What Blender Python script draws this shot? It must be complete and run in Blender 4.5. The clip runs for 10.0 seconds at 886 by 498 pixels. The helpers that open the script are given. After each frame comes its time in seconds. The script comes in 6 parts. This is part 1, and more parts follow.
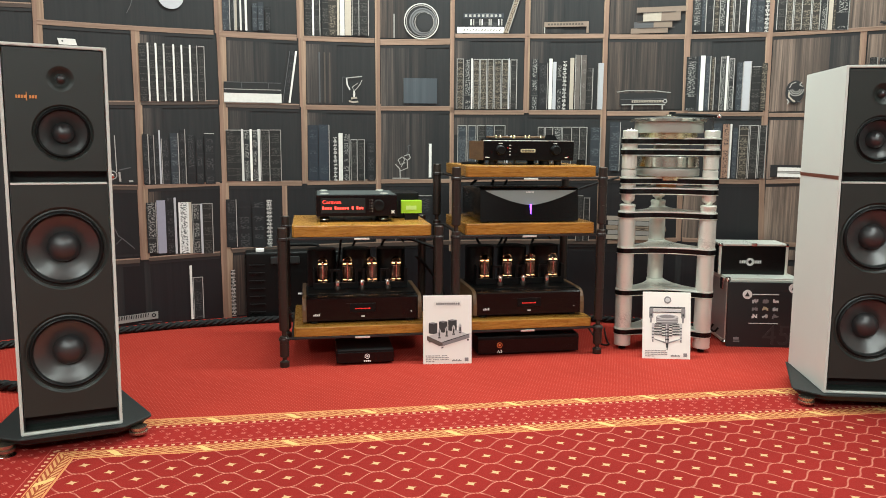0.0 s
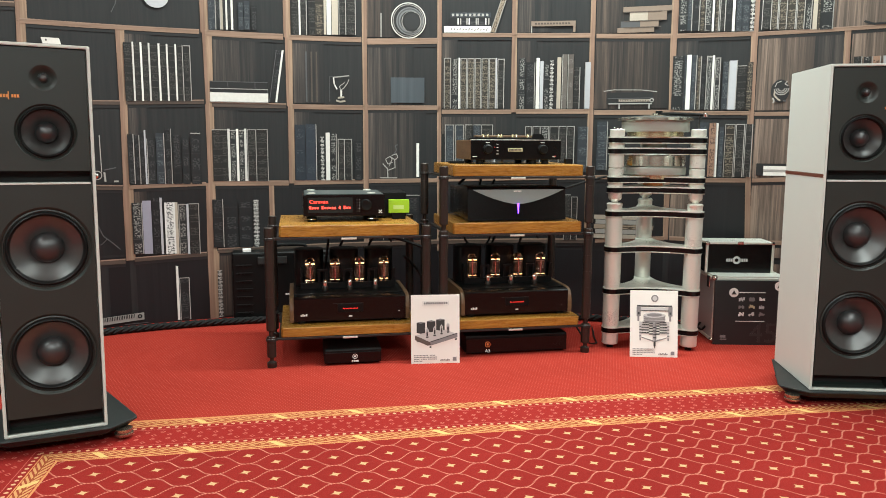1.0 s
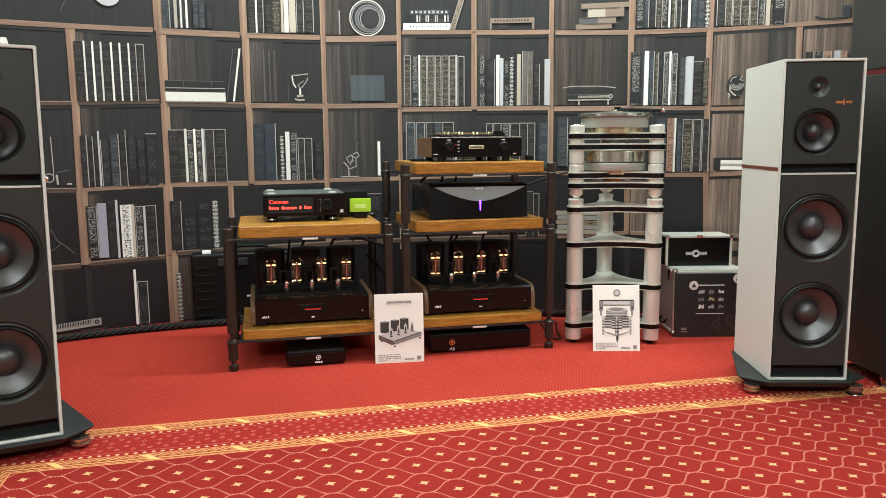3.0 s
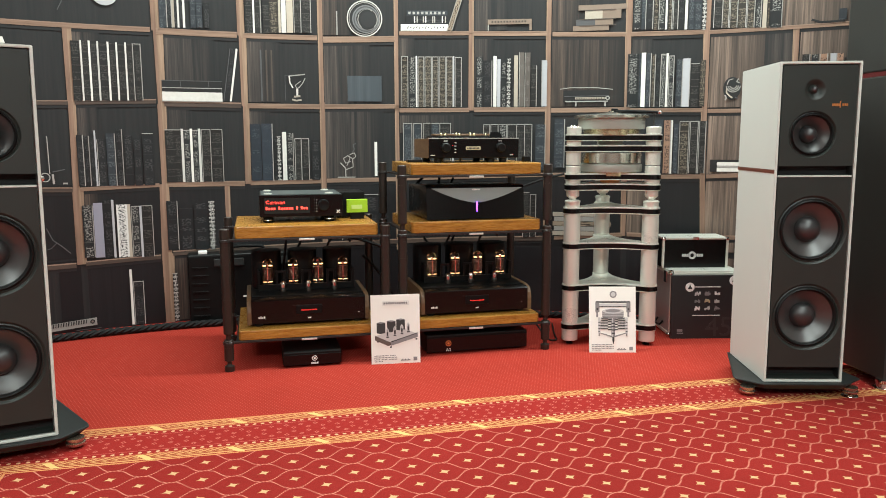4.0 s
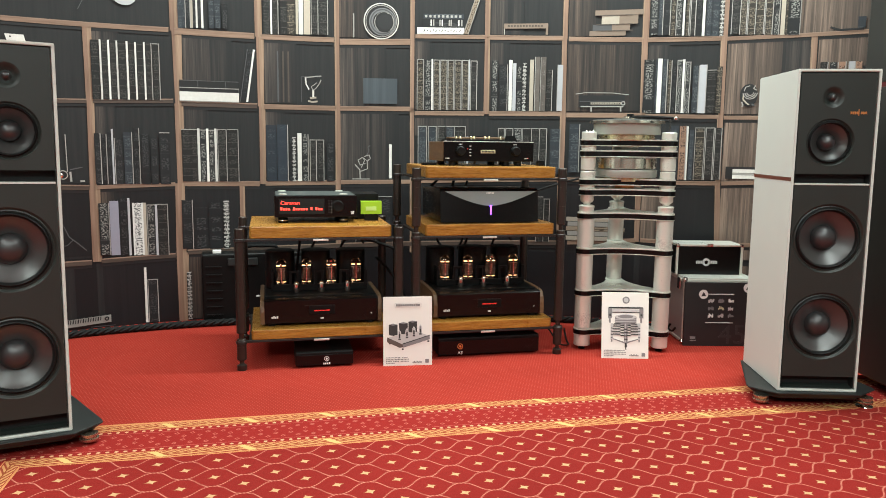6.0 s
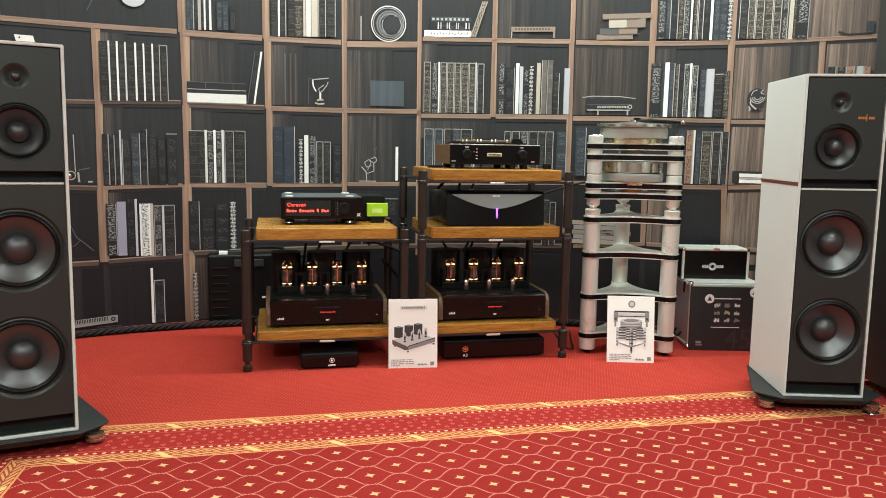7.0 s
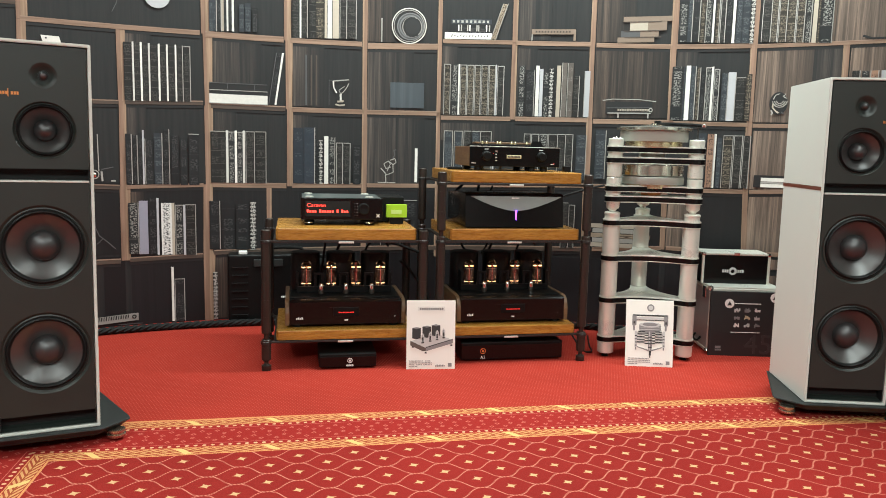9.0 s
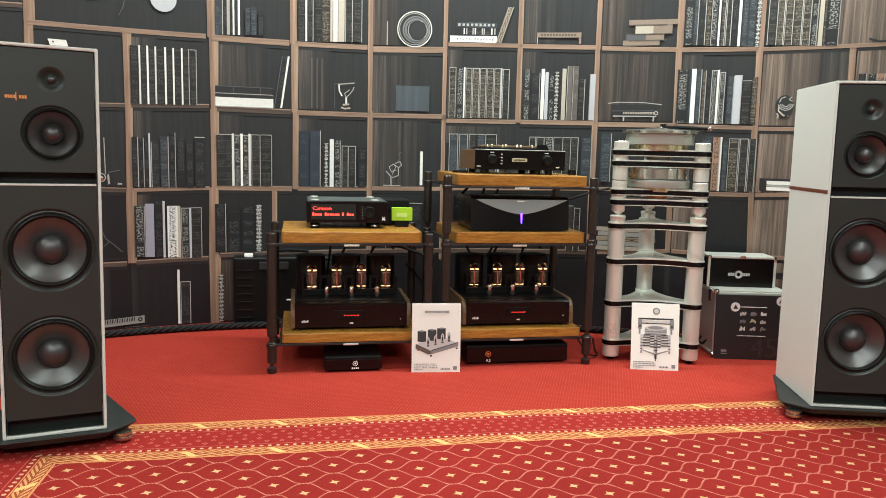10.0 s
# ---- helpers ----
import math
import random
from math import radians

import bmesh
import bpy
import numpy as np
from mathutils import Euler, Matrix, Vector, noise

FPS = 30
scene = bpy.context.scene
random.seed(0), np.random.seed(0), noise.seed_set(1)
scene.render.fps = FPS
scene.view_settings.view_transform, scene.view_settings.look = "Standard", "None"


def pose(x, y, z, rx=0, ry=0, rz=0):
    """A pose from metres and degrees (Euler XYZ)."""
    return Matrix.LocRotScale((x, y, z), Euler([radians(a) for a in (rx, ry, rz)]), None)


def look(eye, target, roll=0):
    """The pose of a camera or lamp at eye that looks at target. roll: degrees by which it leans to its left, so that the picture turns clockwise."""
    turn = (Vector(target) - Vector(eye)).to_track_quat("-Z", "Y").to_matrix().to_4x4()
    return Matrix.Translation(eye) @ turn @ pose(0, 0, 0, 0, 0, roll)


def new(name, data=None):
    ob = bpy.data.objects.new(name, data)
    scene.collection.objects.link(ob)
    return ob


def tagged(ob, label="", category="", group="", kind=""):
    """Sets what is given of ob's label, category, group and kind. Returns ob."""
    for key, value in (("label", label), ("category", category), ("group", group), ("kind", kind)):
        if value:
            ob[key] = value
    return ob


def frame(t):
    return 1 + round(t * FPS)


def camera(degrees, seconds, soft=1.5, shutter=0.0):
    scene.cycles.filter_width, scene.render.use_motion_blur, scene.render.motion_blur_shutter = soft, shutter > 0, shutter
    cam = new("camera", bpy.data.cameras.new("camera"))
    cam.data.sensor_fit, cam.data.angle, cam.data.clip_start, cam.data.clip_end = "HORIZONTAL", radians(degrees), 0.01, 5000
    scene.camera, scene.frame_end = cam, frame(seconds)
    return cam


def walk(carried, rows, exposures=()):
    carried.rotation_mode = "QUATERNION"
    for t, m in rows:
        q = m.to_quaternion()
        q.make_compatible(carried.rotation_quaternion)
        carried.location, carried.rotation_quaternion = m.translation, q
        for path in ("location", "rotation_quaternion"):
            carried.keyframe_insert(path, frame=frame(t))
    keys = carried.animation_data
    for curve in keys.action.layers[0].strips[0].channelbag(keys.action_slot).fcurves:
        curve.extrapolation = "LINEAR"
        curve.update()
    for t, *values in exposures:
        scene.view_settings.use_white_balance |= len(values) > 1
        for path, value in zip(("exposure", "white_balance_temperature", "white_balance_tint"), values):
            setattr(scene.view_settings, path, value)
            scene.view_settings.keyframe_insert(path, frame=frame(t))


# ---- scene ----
cam = camera(60.6, 10.0, soft=0.95)
PATH = [
    (0, (0.344, -0.029, 0.947), (0.36, 1.951, 0.669), 0.4),
    (0.5, (0.344, -0.028, 0.946), (0.372, 1.952, 0.668), 0.4),
    (1, (0.35, -0.025, 0.944), (0.395, 1.955, 0.666), 0.3),
    (1.5, (0.353, -0.022, 0.944), (0.42, 1.957, 0.662), 0.1),
    (2, (0.358, -0.018, 0.943), (0.45, 1.96, 0.66), -0.1),
    (2.5, (0.36, -0.013, 0.945), (0.477, 1.963, 0.66), -0.3),
    (2.7, (0.36, -0.013, 0.945), (0.4865, 1.963, 0.66), -0.34),
    (3.8, (0.361, -0.013, 0.947), (0.51, 1.962, 0.6635), -0.18),
    (4, (0.361, -0.013, 0.947), (0.507, 1.962, 0.664), -0.1),
    (4.5, (0.357, -0.013, 0.943), (0.498, 1.962, 0.663), 0.1),
    (5, (0.355, -0.014, 0.944), (0.488, 1.962, 0.664), 0.3),
    (5.5, (0.352, -0.015, 0.943), (0.478, 1.962, 0.665), 0.5),
    (5.7, (0.352, -0.015, 0.943), (0.473, 1.962, 0.667), 0.57),
    (6.8, (0.35, -0.017, 0.946), (0.457, 1.962, 0.677), 0.94),
    (7, (0.35, -0.017, 0.946), (0.452, 1.962, 0.678), 1.0),
    (7.5, (0.348, -0.018, 0.945), (0.44, 1.962, 0.679), 1.1),
    (8, (0.348, -0.02, 0.944), (0.426, 1.961, 0.678), 1.2),
    (8.5, (0.341, -0.021, 0.941), (0.409, 1.96, 0.676), 1.3),
    (9, (0.341, -0.022, 0.942), (0.399, 1.959, 0.68), 1.4),
    (9.5, (0.34, -0.021, 0.943), (0.392, 1.961, 0.683), 1.4),
    (10, (0.337, -0.023, 0.945), (0.383, 1.96, 0.689), 1.4),
]
walk(cam, [(t, look(eye, target, roll)) for t, eye, target, roll in PATH])

# ---- light: a hall lit from a ceiling of lamps ----
world = bpy.data.worlds.new("hall_world")
world.use_nodes = True
world.node_tree.nodes["Background"].inputs[0].default_value = (1.0, 0.97, 0.92, 1)
world.node_tree.nodes["Background"].inputs[1].default_value = 0.006
scene.world = world
scene.view_settings.exposure = 0.42


def ceiling_lamp(x, y, sx, sy, watts, z=2.93):
    data = bpy.data.lights.new("ceiling_lamp", "AREA")
    data.shape, data.size, data.size_y, data.energy = "RECTANGLE", sx, sy, watts
    data.color = (0.875, 1.0, 0.955)
    ob = new("ceiling_lamp", data)
    ob.matrix_world = pose(x, y, z)
    return ob


ceiling_lamp(-1.9, 1.3, 0.7, 3.4, 58)
ceiling_lamp(2.0, 0.6, 0.7, 3.4, 56)
ceiling_lamp(0.2, -1.9, 3.2, 0.7, 166)
ceiling_lamp(1.15, 3.25, 3.6, 0.15, 126)

# ---- materials ----


class Nodes:
    """A small builder of node graphs."""

    def __init__(self, name):
        self.mat = bpy.data.materials.new(name)
        self.mat.use_nodes = True
        self.tree = self.mat.node_tree
        self.bsdf = self.tree.nodes["Principled BSDF"]

    def put(self, socket, value):
        if isinstance(value, bpy.types.NodeSocket):
            self.tree.links.new(value, socket)
        elif value is not None:
            socket.default_value = value

    def m(self, op, a, b=None, c=None):
        n = self.tree.nodes.new("ShaderNodeMath")
        n.operation = op
        for i, v in enumerate((a, b, c)):
            self.put(n.inputs[i], v)
        return n.outputs[0]

    def mix(self, f, a, b):
        n = self.tree.nodes.new("ShaderNodeMix")
        n.data_type = "RGBA"
        self.put(n.inputs[0], f)
        self.put(n.inputs[6], a if isinstance(a, bpy.types.NodeSocket) else (*a, 1))
        self.put(n.inputs[7], b if isinstance(b, bpy.types.NodeSocket) else (*b, 1))
        return n.outputs[2]

    def coords(self):
        n = self.tree.nodes.new("ShaderNodeTexCoord")
        return n.outputs["Object"]

    def split(self, v):
        n = self.tree.nodes.new("ShaderNodeSeparateXYZ")
        self.put(n.inputs[0], v)
        return n.outputs[0], n.outputs[1], n.outputs[2]

    def scaled(self, v, sx, sy, sz):
        n = self.tree.nodes.new("ShaderNodeMapping")
        self.put(n.inputs[0], v)
        n.inputs["Scale"].default_value = (sx, sy, sz)
        return n.outputs[0]

    def noise(self, v, scale, detail=3.0, rough=0.55):
        n = self.tree.nodes.new("ShaderNodeTexNoise")
        self.put(n.inputs["Vector"], v)
        n.inputs["Scale"].default_value = scale
        n.inputs["Detail"].default_value = detail
        n.inputs["Roughness"].default_value = rough
        return n.outputs[0]

    def span(self, v, lo, hi, a=0.0, b=1.0):
        n = self.tree.nodes.new("ShaderNodeMapRange")
        self.put(n.inputs[0], v)
        for i, x in enumerate((lo, hi, a, b)):
            n.inputs[1 + i].default_value = x
        return n.outputs[0]

    def bump(self, height, strength, distance=0.002):
        n = self.tree.nodes.new("ShaderNodeBump")
        n.inputs["Strength"].default_value = strength
        n.inputs["Distance"].default_value = distance
        self.put(n.inputs["Height"], height)
        self.put(self.bsdf.inputs["Normal"], n.outputs[0])

    def random(self):
        return self.tree.nodes.new("ShaderNodeObjectInfo").outputs["Random"]

    def done(self, colour=None, rough=None, metal=None, **more):
        self.put(self.bsdf.inputs["Base Color"], colour if isinstance(colour, bpy.types.NodeSocket) or colour is None else (*colour, 1))
        self.put(self.bsdf.inputs["Roughness"], rough)
        self.put(self.bsdf.inputs["Metallic"], metal)
        for key, value in more.items():
            self.put(self.bsdf.inputs[key.replace("_", " ")], value)
        return self.mat


def paint(name, colour, rough=0.5, metal=0.0, grain=0.12, scale=40, bump=0.05, gloss=0.5):
    """A coated surface with a faint two-scale unevenness."""
    k = Nodes(name)
    v = k.coords()
    fine, wide = k.noise(v, scale * 8, 2), k.noise(v, scale * 0.15, 3)
    both = k.m("ADD", k.m("MULTIPLY", fine, 0.5), k.m("MULTIPLY", wide, 0.5))
    dark = tuple(c * (1 - grain) for c in colour)
    light = tuple(min(1, c * (1 + grain)) for c in colour)
    if bump:
        k.bump(fine, bump, 0.0008)
    return k.done(k.mix(both, dark, light), k.span(both, 0.2, 0.8, max(0.02, rough - 0.07), min(1, rough + 0.07)), metal, Specular_IOR_Level=gloss)


def wood(name, a, b, axis=0, rough=0.4, scale=1.0):
    k = Nodes(name)
    v = k.coords()
    stretch = [14.0 * scale] * 3
    stretch[axis] = 1.3 * scale
    w = k.scaled(v, *stretch)
    grain = k.noise(w, 4.0, 6, 0.62)
    fibre = k.noise(k.scaled(v, *[s * 7 for s in stretch]), 3.0, 2)
    f = k.m("ADD", k.m("MULTIPLY", k.span(grain, 0.3, 0.7), 0.75), k.m("MULTIPLY", fibre, 0.25))
    f = k.m("ADD", f, k.m("MULTIPLY", k.m("SUBTRACT", k.random(), 0.5), 0.25))
    k.bump(fibre, 0.12, 0.001)
    return k.done(k.mix(f, a, b), k.span(fibre, 0.2, 0.8, rough - 0.06, rough + 0.1))


def glow(name, colour, power):
    k = Nodes(name)
    k.bsdf.inputs["Emission Color"].default_value = (*colour, 1)
    k.bsdf.inputs["Emission Strength"].default_value = power
    return k.done(tuple(c * 0.3 for c in colour), 0.4)


def plain_carpet():
    k = Nodes("red_carpet_plain")
    v = k.coords()
    x, y, _ = k.split(v)
    # small woven dots in a staggered grid, laid along the patterned carpet
    x, y = k.m("ADD", x, k.m("MULTIPLY", y, 0.155)), k.m("SUBTRACT", y, k.m("MULTIPLY", x, 0.155))
    xs, ys = k.m("DIVIDE", x, 0.0128), k.m("DIVIDE", y, 0.031)
    u, w = k.m("ADD", xs, ys), k.m("SUBTRACT", xs, ys)
    d = k.m("MULTIPLY", k.m("SINE", k.m("MULTIPLY", u, math.pi)), k.m("SINE", k.m("MULTIPLY", w, math.pi)))
    dots = k.span(k.m("ABSOLUTE", d), 0.70, 0.95)
    fuzz = k.noise(v, 420, 2)
    wide = k.noise(v, 1.6, 3)
    base = k.mix(k.span(wide, 0.3, 0.7), (0.315, 0.0245, 0.0145), (0.385, 0.032, 0.0195))
    base = k.mix(k.m("MULTIPLY", fuzz, 0.45), base, (0.20, 0.014, 0.009))
    col = k.mix(k.m("MULTIPLY", dots, 0.28), base, (0.66, 0.18, 0.12))
    k.bump(k.m("ADD", fuzz, k.m("MULTIPLY", dots, 0.6)), 0.5, 0.003)
    return k.done(col, 0.95, 0.0, Specular_IOR_Level=0.15)


BAND, PA, PB = 0.302, 0.1686, 0.1185   # border width, repeat of the lattice along and across


def pattern_carpet():
    """Woven hall carpet: lattice of waved lines with stars, and a leaf border along two sides."""
    k = Nodes("red_carpet_patterned")
    v = k.coords()
    wob = k.noise(v, 5.0, 2)
    x, y, _ = k.split(v)
    wave = k.m("SINE", k.m("MULTIPLY", k.m("SUBTRACT", x, 0.9), 2 * math.pi / 3.0))
    y = k.m("ADD", y, k.m("ADD", k.m("MULTIPLY", k.m("SUBTRACT", wob, 0.5), 0.010), k.m("MULTIPLY", wave, -0.009)))
    fuzz, wide = k.noise(v, 380, 2), k.noise(v, 1.3, 3)
    field = k.mix(k.span(wide, 0.3, 0.7), (0.265, 0.0145, 0.0105), (0.33, 0.020, 0.0145))
    field = k.mix(k.m("MULTIPLY", fuzz, 0.6), field, (0.14, 0.006, 0.005))
    # lattice
    u, w = k.m("DIVIDE", k.m("SUBTRACT", x, 0.1305), PA), k.m("DIVIDE", k.m("SUBTRACT", y, 0.0102), PB)
    c = k.m("COSINE", k.m("MULTIPLY", u, 2 * math.pi))
    s = k.m("SINE", k.m("MULTIPLY", u, 2 * math.pi))
    flat = k.m("MULTIPLY", c, k.m("SUBTRACT", 1.25, k.m("MULTIPLY", k.m("MULTIPLY", c, c), 0.25)))
    h = k.m("ADD", 0.25, k.m("MULTIPLY", flat, 0.25))
    away = k.m("ABSOLUTE", k.m("SUBTRACT", k.m("PINGPONG", w, 0.5), h))
    slope = k.m("SQRT", k.m("ADD", 1.0, k.m("MULTIPLY", k.m("MULTIPLY", s, s), 1.1)))
    away = k.m("DIVIDE", away, slope)
    tick = k.m("ADD", 0.8, k.m("MULTIPLY", k.m("SINE", k.m("MULTIPLY", k.m("ADD", x, k.m("MULTIPLY", y, 0.7)), 620.0)), 0.42))
    line = k.m("MULTIPLY", k.span(away, 0.031, 0.012), tick)
    # stars, on both halves of the staggered grid

    def star(du, dw):
        a = k.m("MULTIPLY", k.m("SUBTRACT", k.m("FRACT", k.m("ADD", u, 0.5 + du)), 0.5), PA)
        b = k.m("MULTIPLY", k.m("SUBTRACT", k.m("FRACT", k.m("ADD", w, 0.5 + dw)), 0.5), PB)
        a2 = k.m("ADD", k.m("MULTIPLY", a, 0.80), k.m("MULTIPLY", b, 0.34))
        b2 = k.m("SUBTRACT", k.m("MULTIPLY", b, 0.94), k.m("MULTIPLY", a, 0.26))
        r = k.m("ADD", k.m("POWER", k.m("ABSOLUTE", a2), 0.62), k.m("POWER", k.m("ABSOLUTE", b2), 0.62))
        return k.span(r, 0.085, 0.072)

    stars = k.m("MAXIMUM", star(0, 0), star(0.5, 0.5))
    col = k.mix(k.m("MULTIPLY", line, 0.8), field, (0.62, 0.21, 0.145))
    col = k.mix(stars, col, (0.64, 0.36, 0.18))
    # border: n is the distance out from the field, l runs along it
    out_top, out_left = y, k.m("MULTIPLY", x, -1.0)
    n = k.m("MAXIMUM", out_top, out_left)
    top = k.m("GREATER_THAN", out_top, out_left)
    l = k.m("ADD", k.m("MULTIPLY", top, x), k.m("MULTIPLY", k.m("SUBTRACT", 1.0, top), y))
    inside = k.m("GREATER_THAN", n, 0.0)
    mid = k.m("PINGPONG", n, BAND / 2)                       # mirrored about the middle of the band

    def band(lo, hi):
        return k.m("MULTIPLY", k.m("GREATER_THAN", mid, lo), k.m("LESS_THAN", mid, hi))

    edge = k.m("MAXIMUM", band(0.0, 0.007), band(0.055, 0.059))
    leaf_y = k.m("SUBTRACT", mid, 0.031)
    lean = k.m("ADD", l, k.m("MULTIPLY", k.m("ABSOLUTE", leaf_y), -2.1))
    leaf = k.m("MULTIPLY", k.m("GREATER_THAN", k.m("SINE", k.m("MULTIPLY", lean, 2 * math.pi / 0.030)), -0.15), band(0.009, 0.053))
    stem = k.m("MULTIPLY", k.m("LESS_THAN", k.m("ABSOLUTE", leaf_y), 0.0022), band(0.009, 0.053))
    side = k.m("SUBTRACT", 1.0, k.m("MULTIPLY", k.m("GREATER_THAN", n, BAND / 2), 2.0))
    ribbon_at = k.m("ABSOLUTE", k.m("SUBTRACT", k.m("FRACT", k.m("ADD", k.m("DIVIDE", k.m("SUBTRACT", k.m("ADD", l, k.m("MULTIPLY", k.m("MULTIPLY", leaf_y, side), 0.9)), 0.11), 0.262), 0.5)), 0.5))
    ribbon = k.m("MULTIPLY", k.m("LESS_THAN", ribbon_at, 0.045), band(0.009, 0.053))
    dot_l = k.m("SUBTRACT", k.m("FRACT", k.m("DIVIDE", l, 0.026)), 0.5)
    dot_n = k.m("DIVIDE", k.m("SUBTRACT", mid, 0.071), 0.026)
    dots = k.m("LESS_THAN", k.m("ADD", k.m("MULTIPLY", dot_l, dot_l), k.m("MULTIPLY", dot_n, dot_n)), 0.055)
    thin = band(0.0855, 0.088)
    # open diamonds in the middle
    dm = k.m("ADD", k.m("ABSOLUTE", k.m("SUBTRACT", k.m("FRACT", k.m("ADD", k.m("DIVIDE", l, 0.048), k.m("MULTIPLY", k.m("GREATER_THAN", mid, 0.122), 0.5))), 0.5)),
             k.m("ABSOLUTE", k.m("DIVIDE", k.m("SUBTRACT", k.m("PINGPONG", k.m("SUBTRACT", mid, 0.098), 0.0245), 0.012), 0.048)))
    diamond = k.m("MULTIPLY", k.m("MULTIPLY", k.m("GREATER_THAN", dm, 0.10), k.m("LESS_THAN", dm, 0.19)), band(0.096, 0.2))
    bcol = k.mix(k.m("MULTIPLY", fuzz, 0.5), (0.33, 0.018, 0.014), (0.18, 0.008, 0.006))
    bcol = k.mix(k.m("MULTIPLY", diamond, 0.6), bcol, (0.66, 0.20, 0.15))
    bcol = k.mix(k.m("MULTIPLY", thin, 0.7), bcol, (0.62, 0.17, 0.13))
    bcol = k.mix(dots, bcol, (0.70, 0.38, 0.22))
    bcol = k.mix(band(0.009, 0.053), bcol, (0.32, 0.055, 0.022))
    bcol = k.mix(k.m("MULTIPLY", leaf, 0.85), bcol, (0.68, 0.35, 0.14))
    bcol = k.mix(stem, bcol, (0.30, 0.07, 0.02))
    bcol = k.mix(edge, bcol, (0.64, 0.26, 0.10))
    bcol = k.mix(ribbon, bcol, (0.72, 0.47, 0.17))
    col = k.mix(inside, col, bcol)
    col = k.mix(k.m("MULTIPLY", fuzz, 0.25), col, (0.12, 0.02, 0.015))
    k.bump(fuzz, 0.5, 0.003)
    return k.done(col, 0.95, 0.0, Specular_IOR_Level=0.15)


def printed(name, colour, spread=0.25):
    """Satin print on display fabric."""
    k = Nodes(name)
    v = k.coords()
    f, g = k.noise(v, 55, 4, 0.7), k.noise(v, 3.2, 3)
    both = k.m("ADD", k.m("MULTIPLY", f, 0.6), k.m("MULTIPLY", g, 0.4))
    both = k.m("ADD", both, k.m("MULTIPLY", k.m("SUBTRACT", k.random(), 0.5), 0.7))
    return k.done(k.mix(both, tuple(c * (1 - spread) for c in colour), tuple(min(1, c * (1 + spread)) for c in colour)), 0.5)


def printed_wood(name, a, b, axis):
    k = Nodes(name)
    v = k.coords()
    st = [60.0, 60.0, 60.0]
    st[axis] = 3.0
    if axis == 0:
        st[1] = 3.0
    g = k.noise(k.scaled(v, *st), 1.0, 5, 0.65)
    wide = k.noise(v, 2.0, 2)
    f = k.m("ADD", k.m("MULTIPLY", k.span(g, 0.3, 0.7), 0.7), k.m("MULTIPLY", wide, 0.3))
    return k.done(k.mix(f, a, b), 0.5, 0.0, Specular_IOR_Level=0.36)


PRINT = {
    "board": printed_wood("print_dark", (0.0090, 0.0104, 0.0116), (0.0225, 0.0222, 0.0222), 2),
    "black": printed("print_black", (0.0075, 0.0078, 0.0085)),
    "grey": printed("print_grey", (0.16, 0.16, 0.165)),
    "mid": printed("print_mid_grey", (0.065, 0.065, 0.068)),
    "white": printed("print_white", (0.62, 0.60, 0.56)),
    "cream": printed("print_cream", (0.36, 0.31, 0.25)),
    "tan": printed("print_tan", (0.19, 0.138, 0.104)),
    "bronze": printed("print_bronze", (0.060, 0.045, 0.036)),
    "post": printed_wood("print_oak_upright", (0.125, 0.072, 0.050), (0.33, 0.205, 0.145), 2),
    "post_side_lit": printed_wood("print_oak_lit_side", (0.15, 0.094, 0.062), (0.42, 0.285, 0.195), 2),
    "shelf": printed_wood("print_oak_shelf", (0.13, 0.078, 0.054), (0.35, 0.228, 0.162), 0),
    "shelf_dark": printed_wood("print_walnut_shelf", (0.045, 0.032, 0.027), (0.10, 0.07, 0.055), 0),
}


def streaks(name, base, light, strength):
    """Printed grain that stands out at u = 0; the pictured cell's shade is coloured in as a fade."""
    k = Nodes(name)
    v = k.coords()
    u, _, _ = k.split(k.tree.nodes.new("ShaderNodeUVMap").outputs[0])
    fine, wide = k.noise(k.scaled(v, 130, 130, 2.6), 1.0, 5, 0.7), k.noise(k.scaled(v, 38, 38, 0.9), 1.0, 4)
    shade_fade = k.m("POWER", k.m("SUBTRACT", 1.0, u), 0.8)
    f = k.m("MULTIPLY", k.m("MULTIPLY", k.span(fine, 0.28, 0.72), k.span(wide, 0.32, 0.62)), k.m("MULTIPLY", shade_fade, strength))
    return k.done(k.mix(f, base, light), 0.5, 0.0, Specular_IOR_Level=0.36)


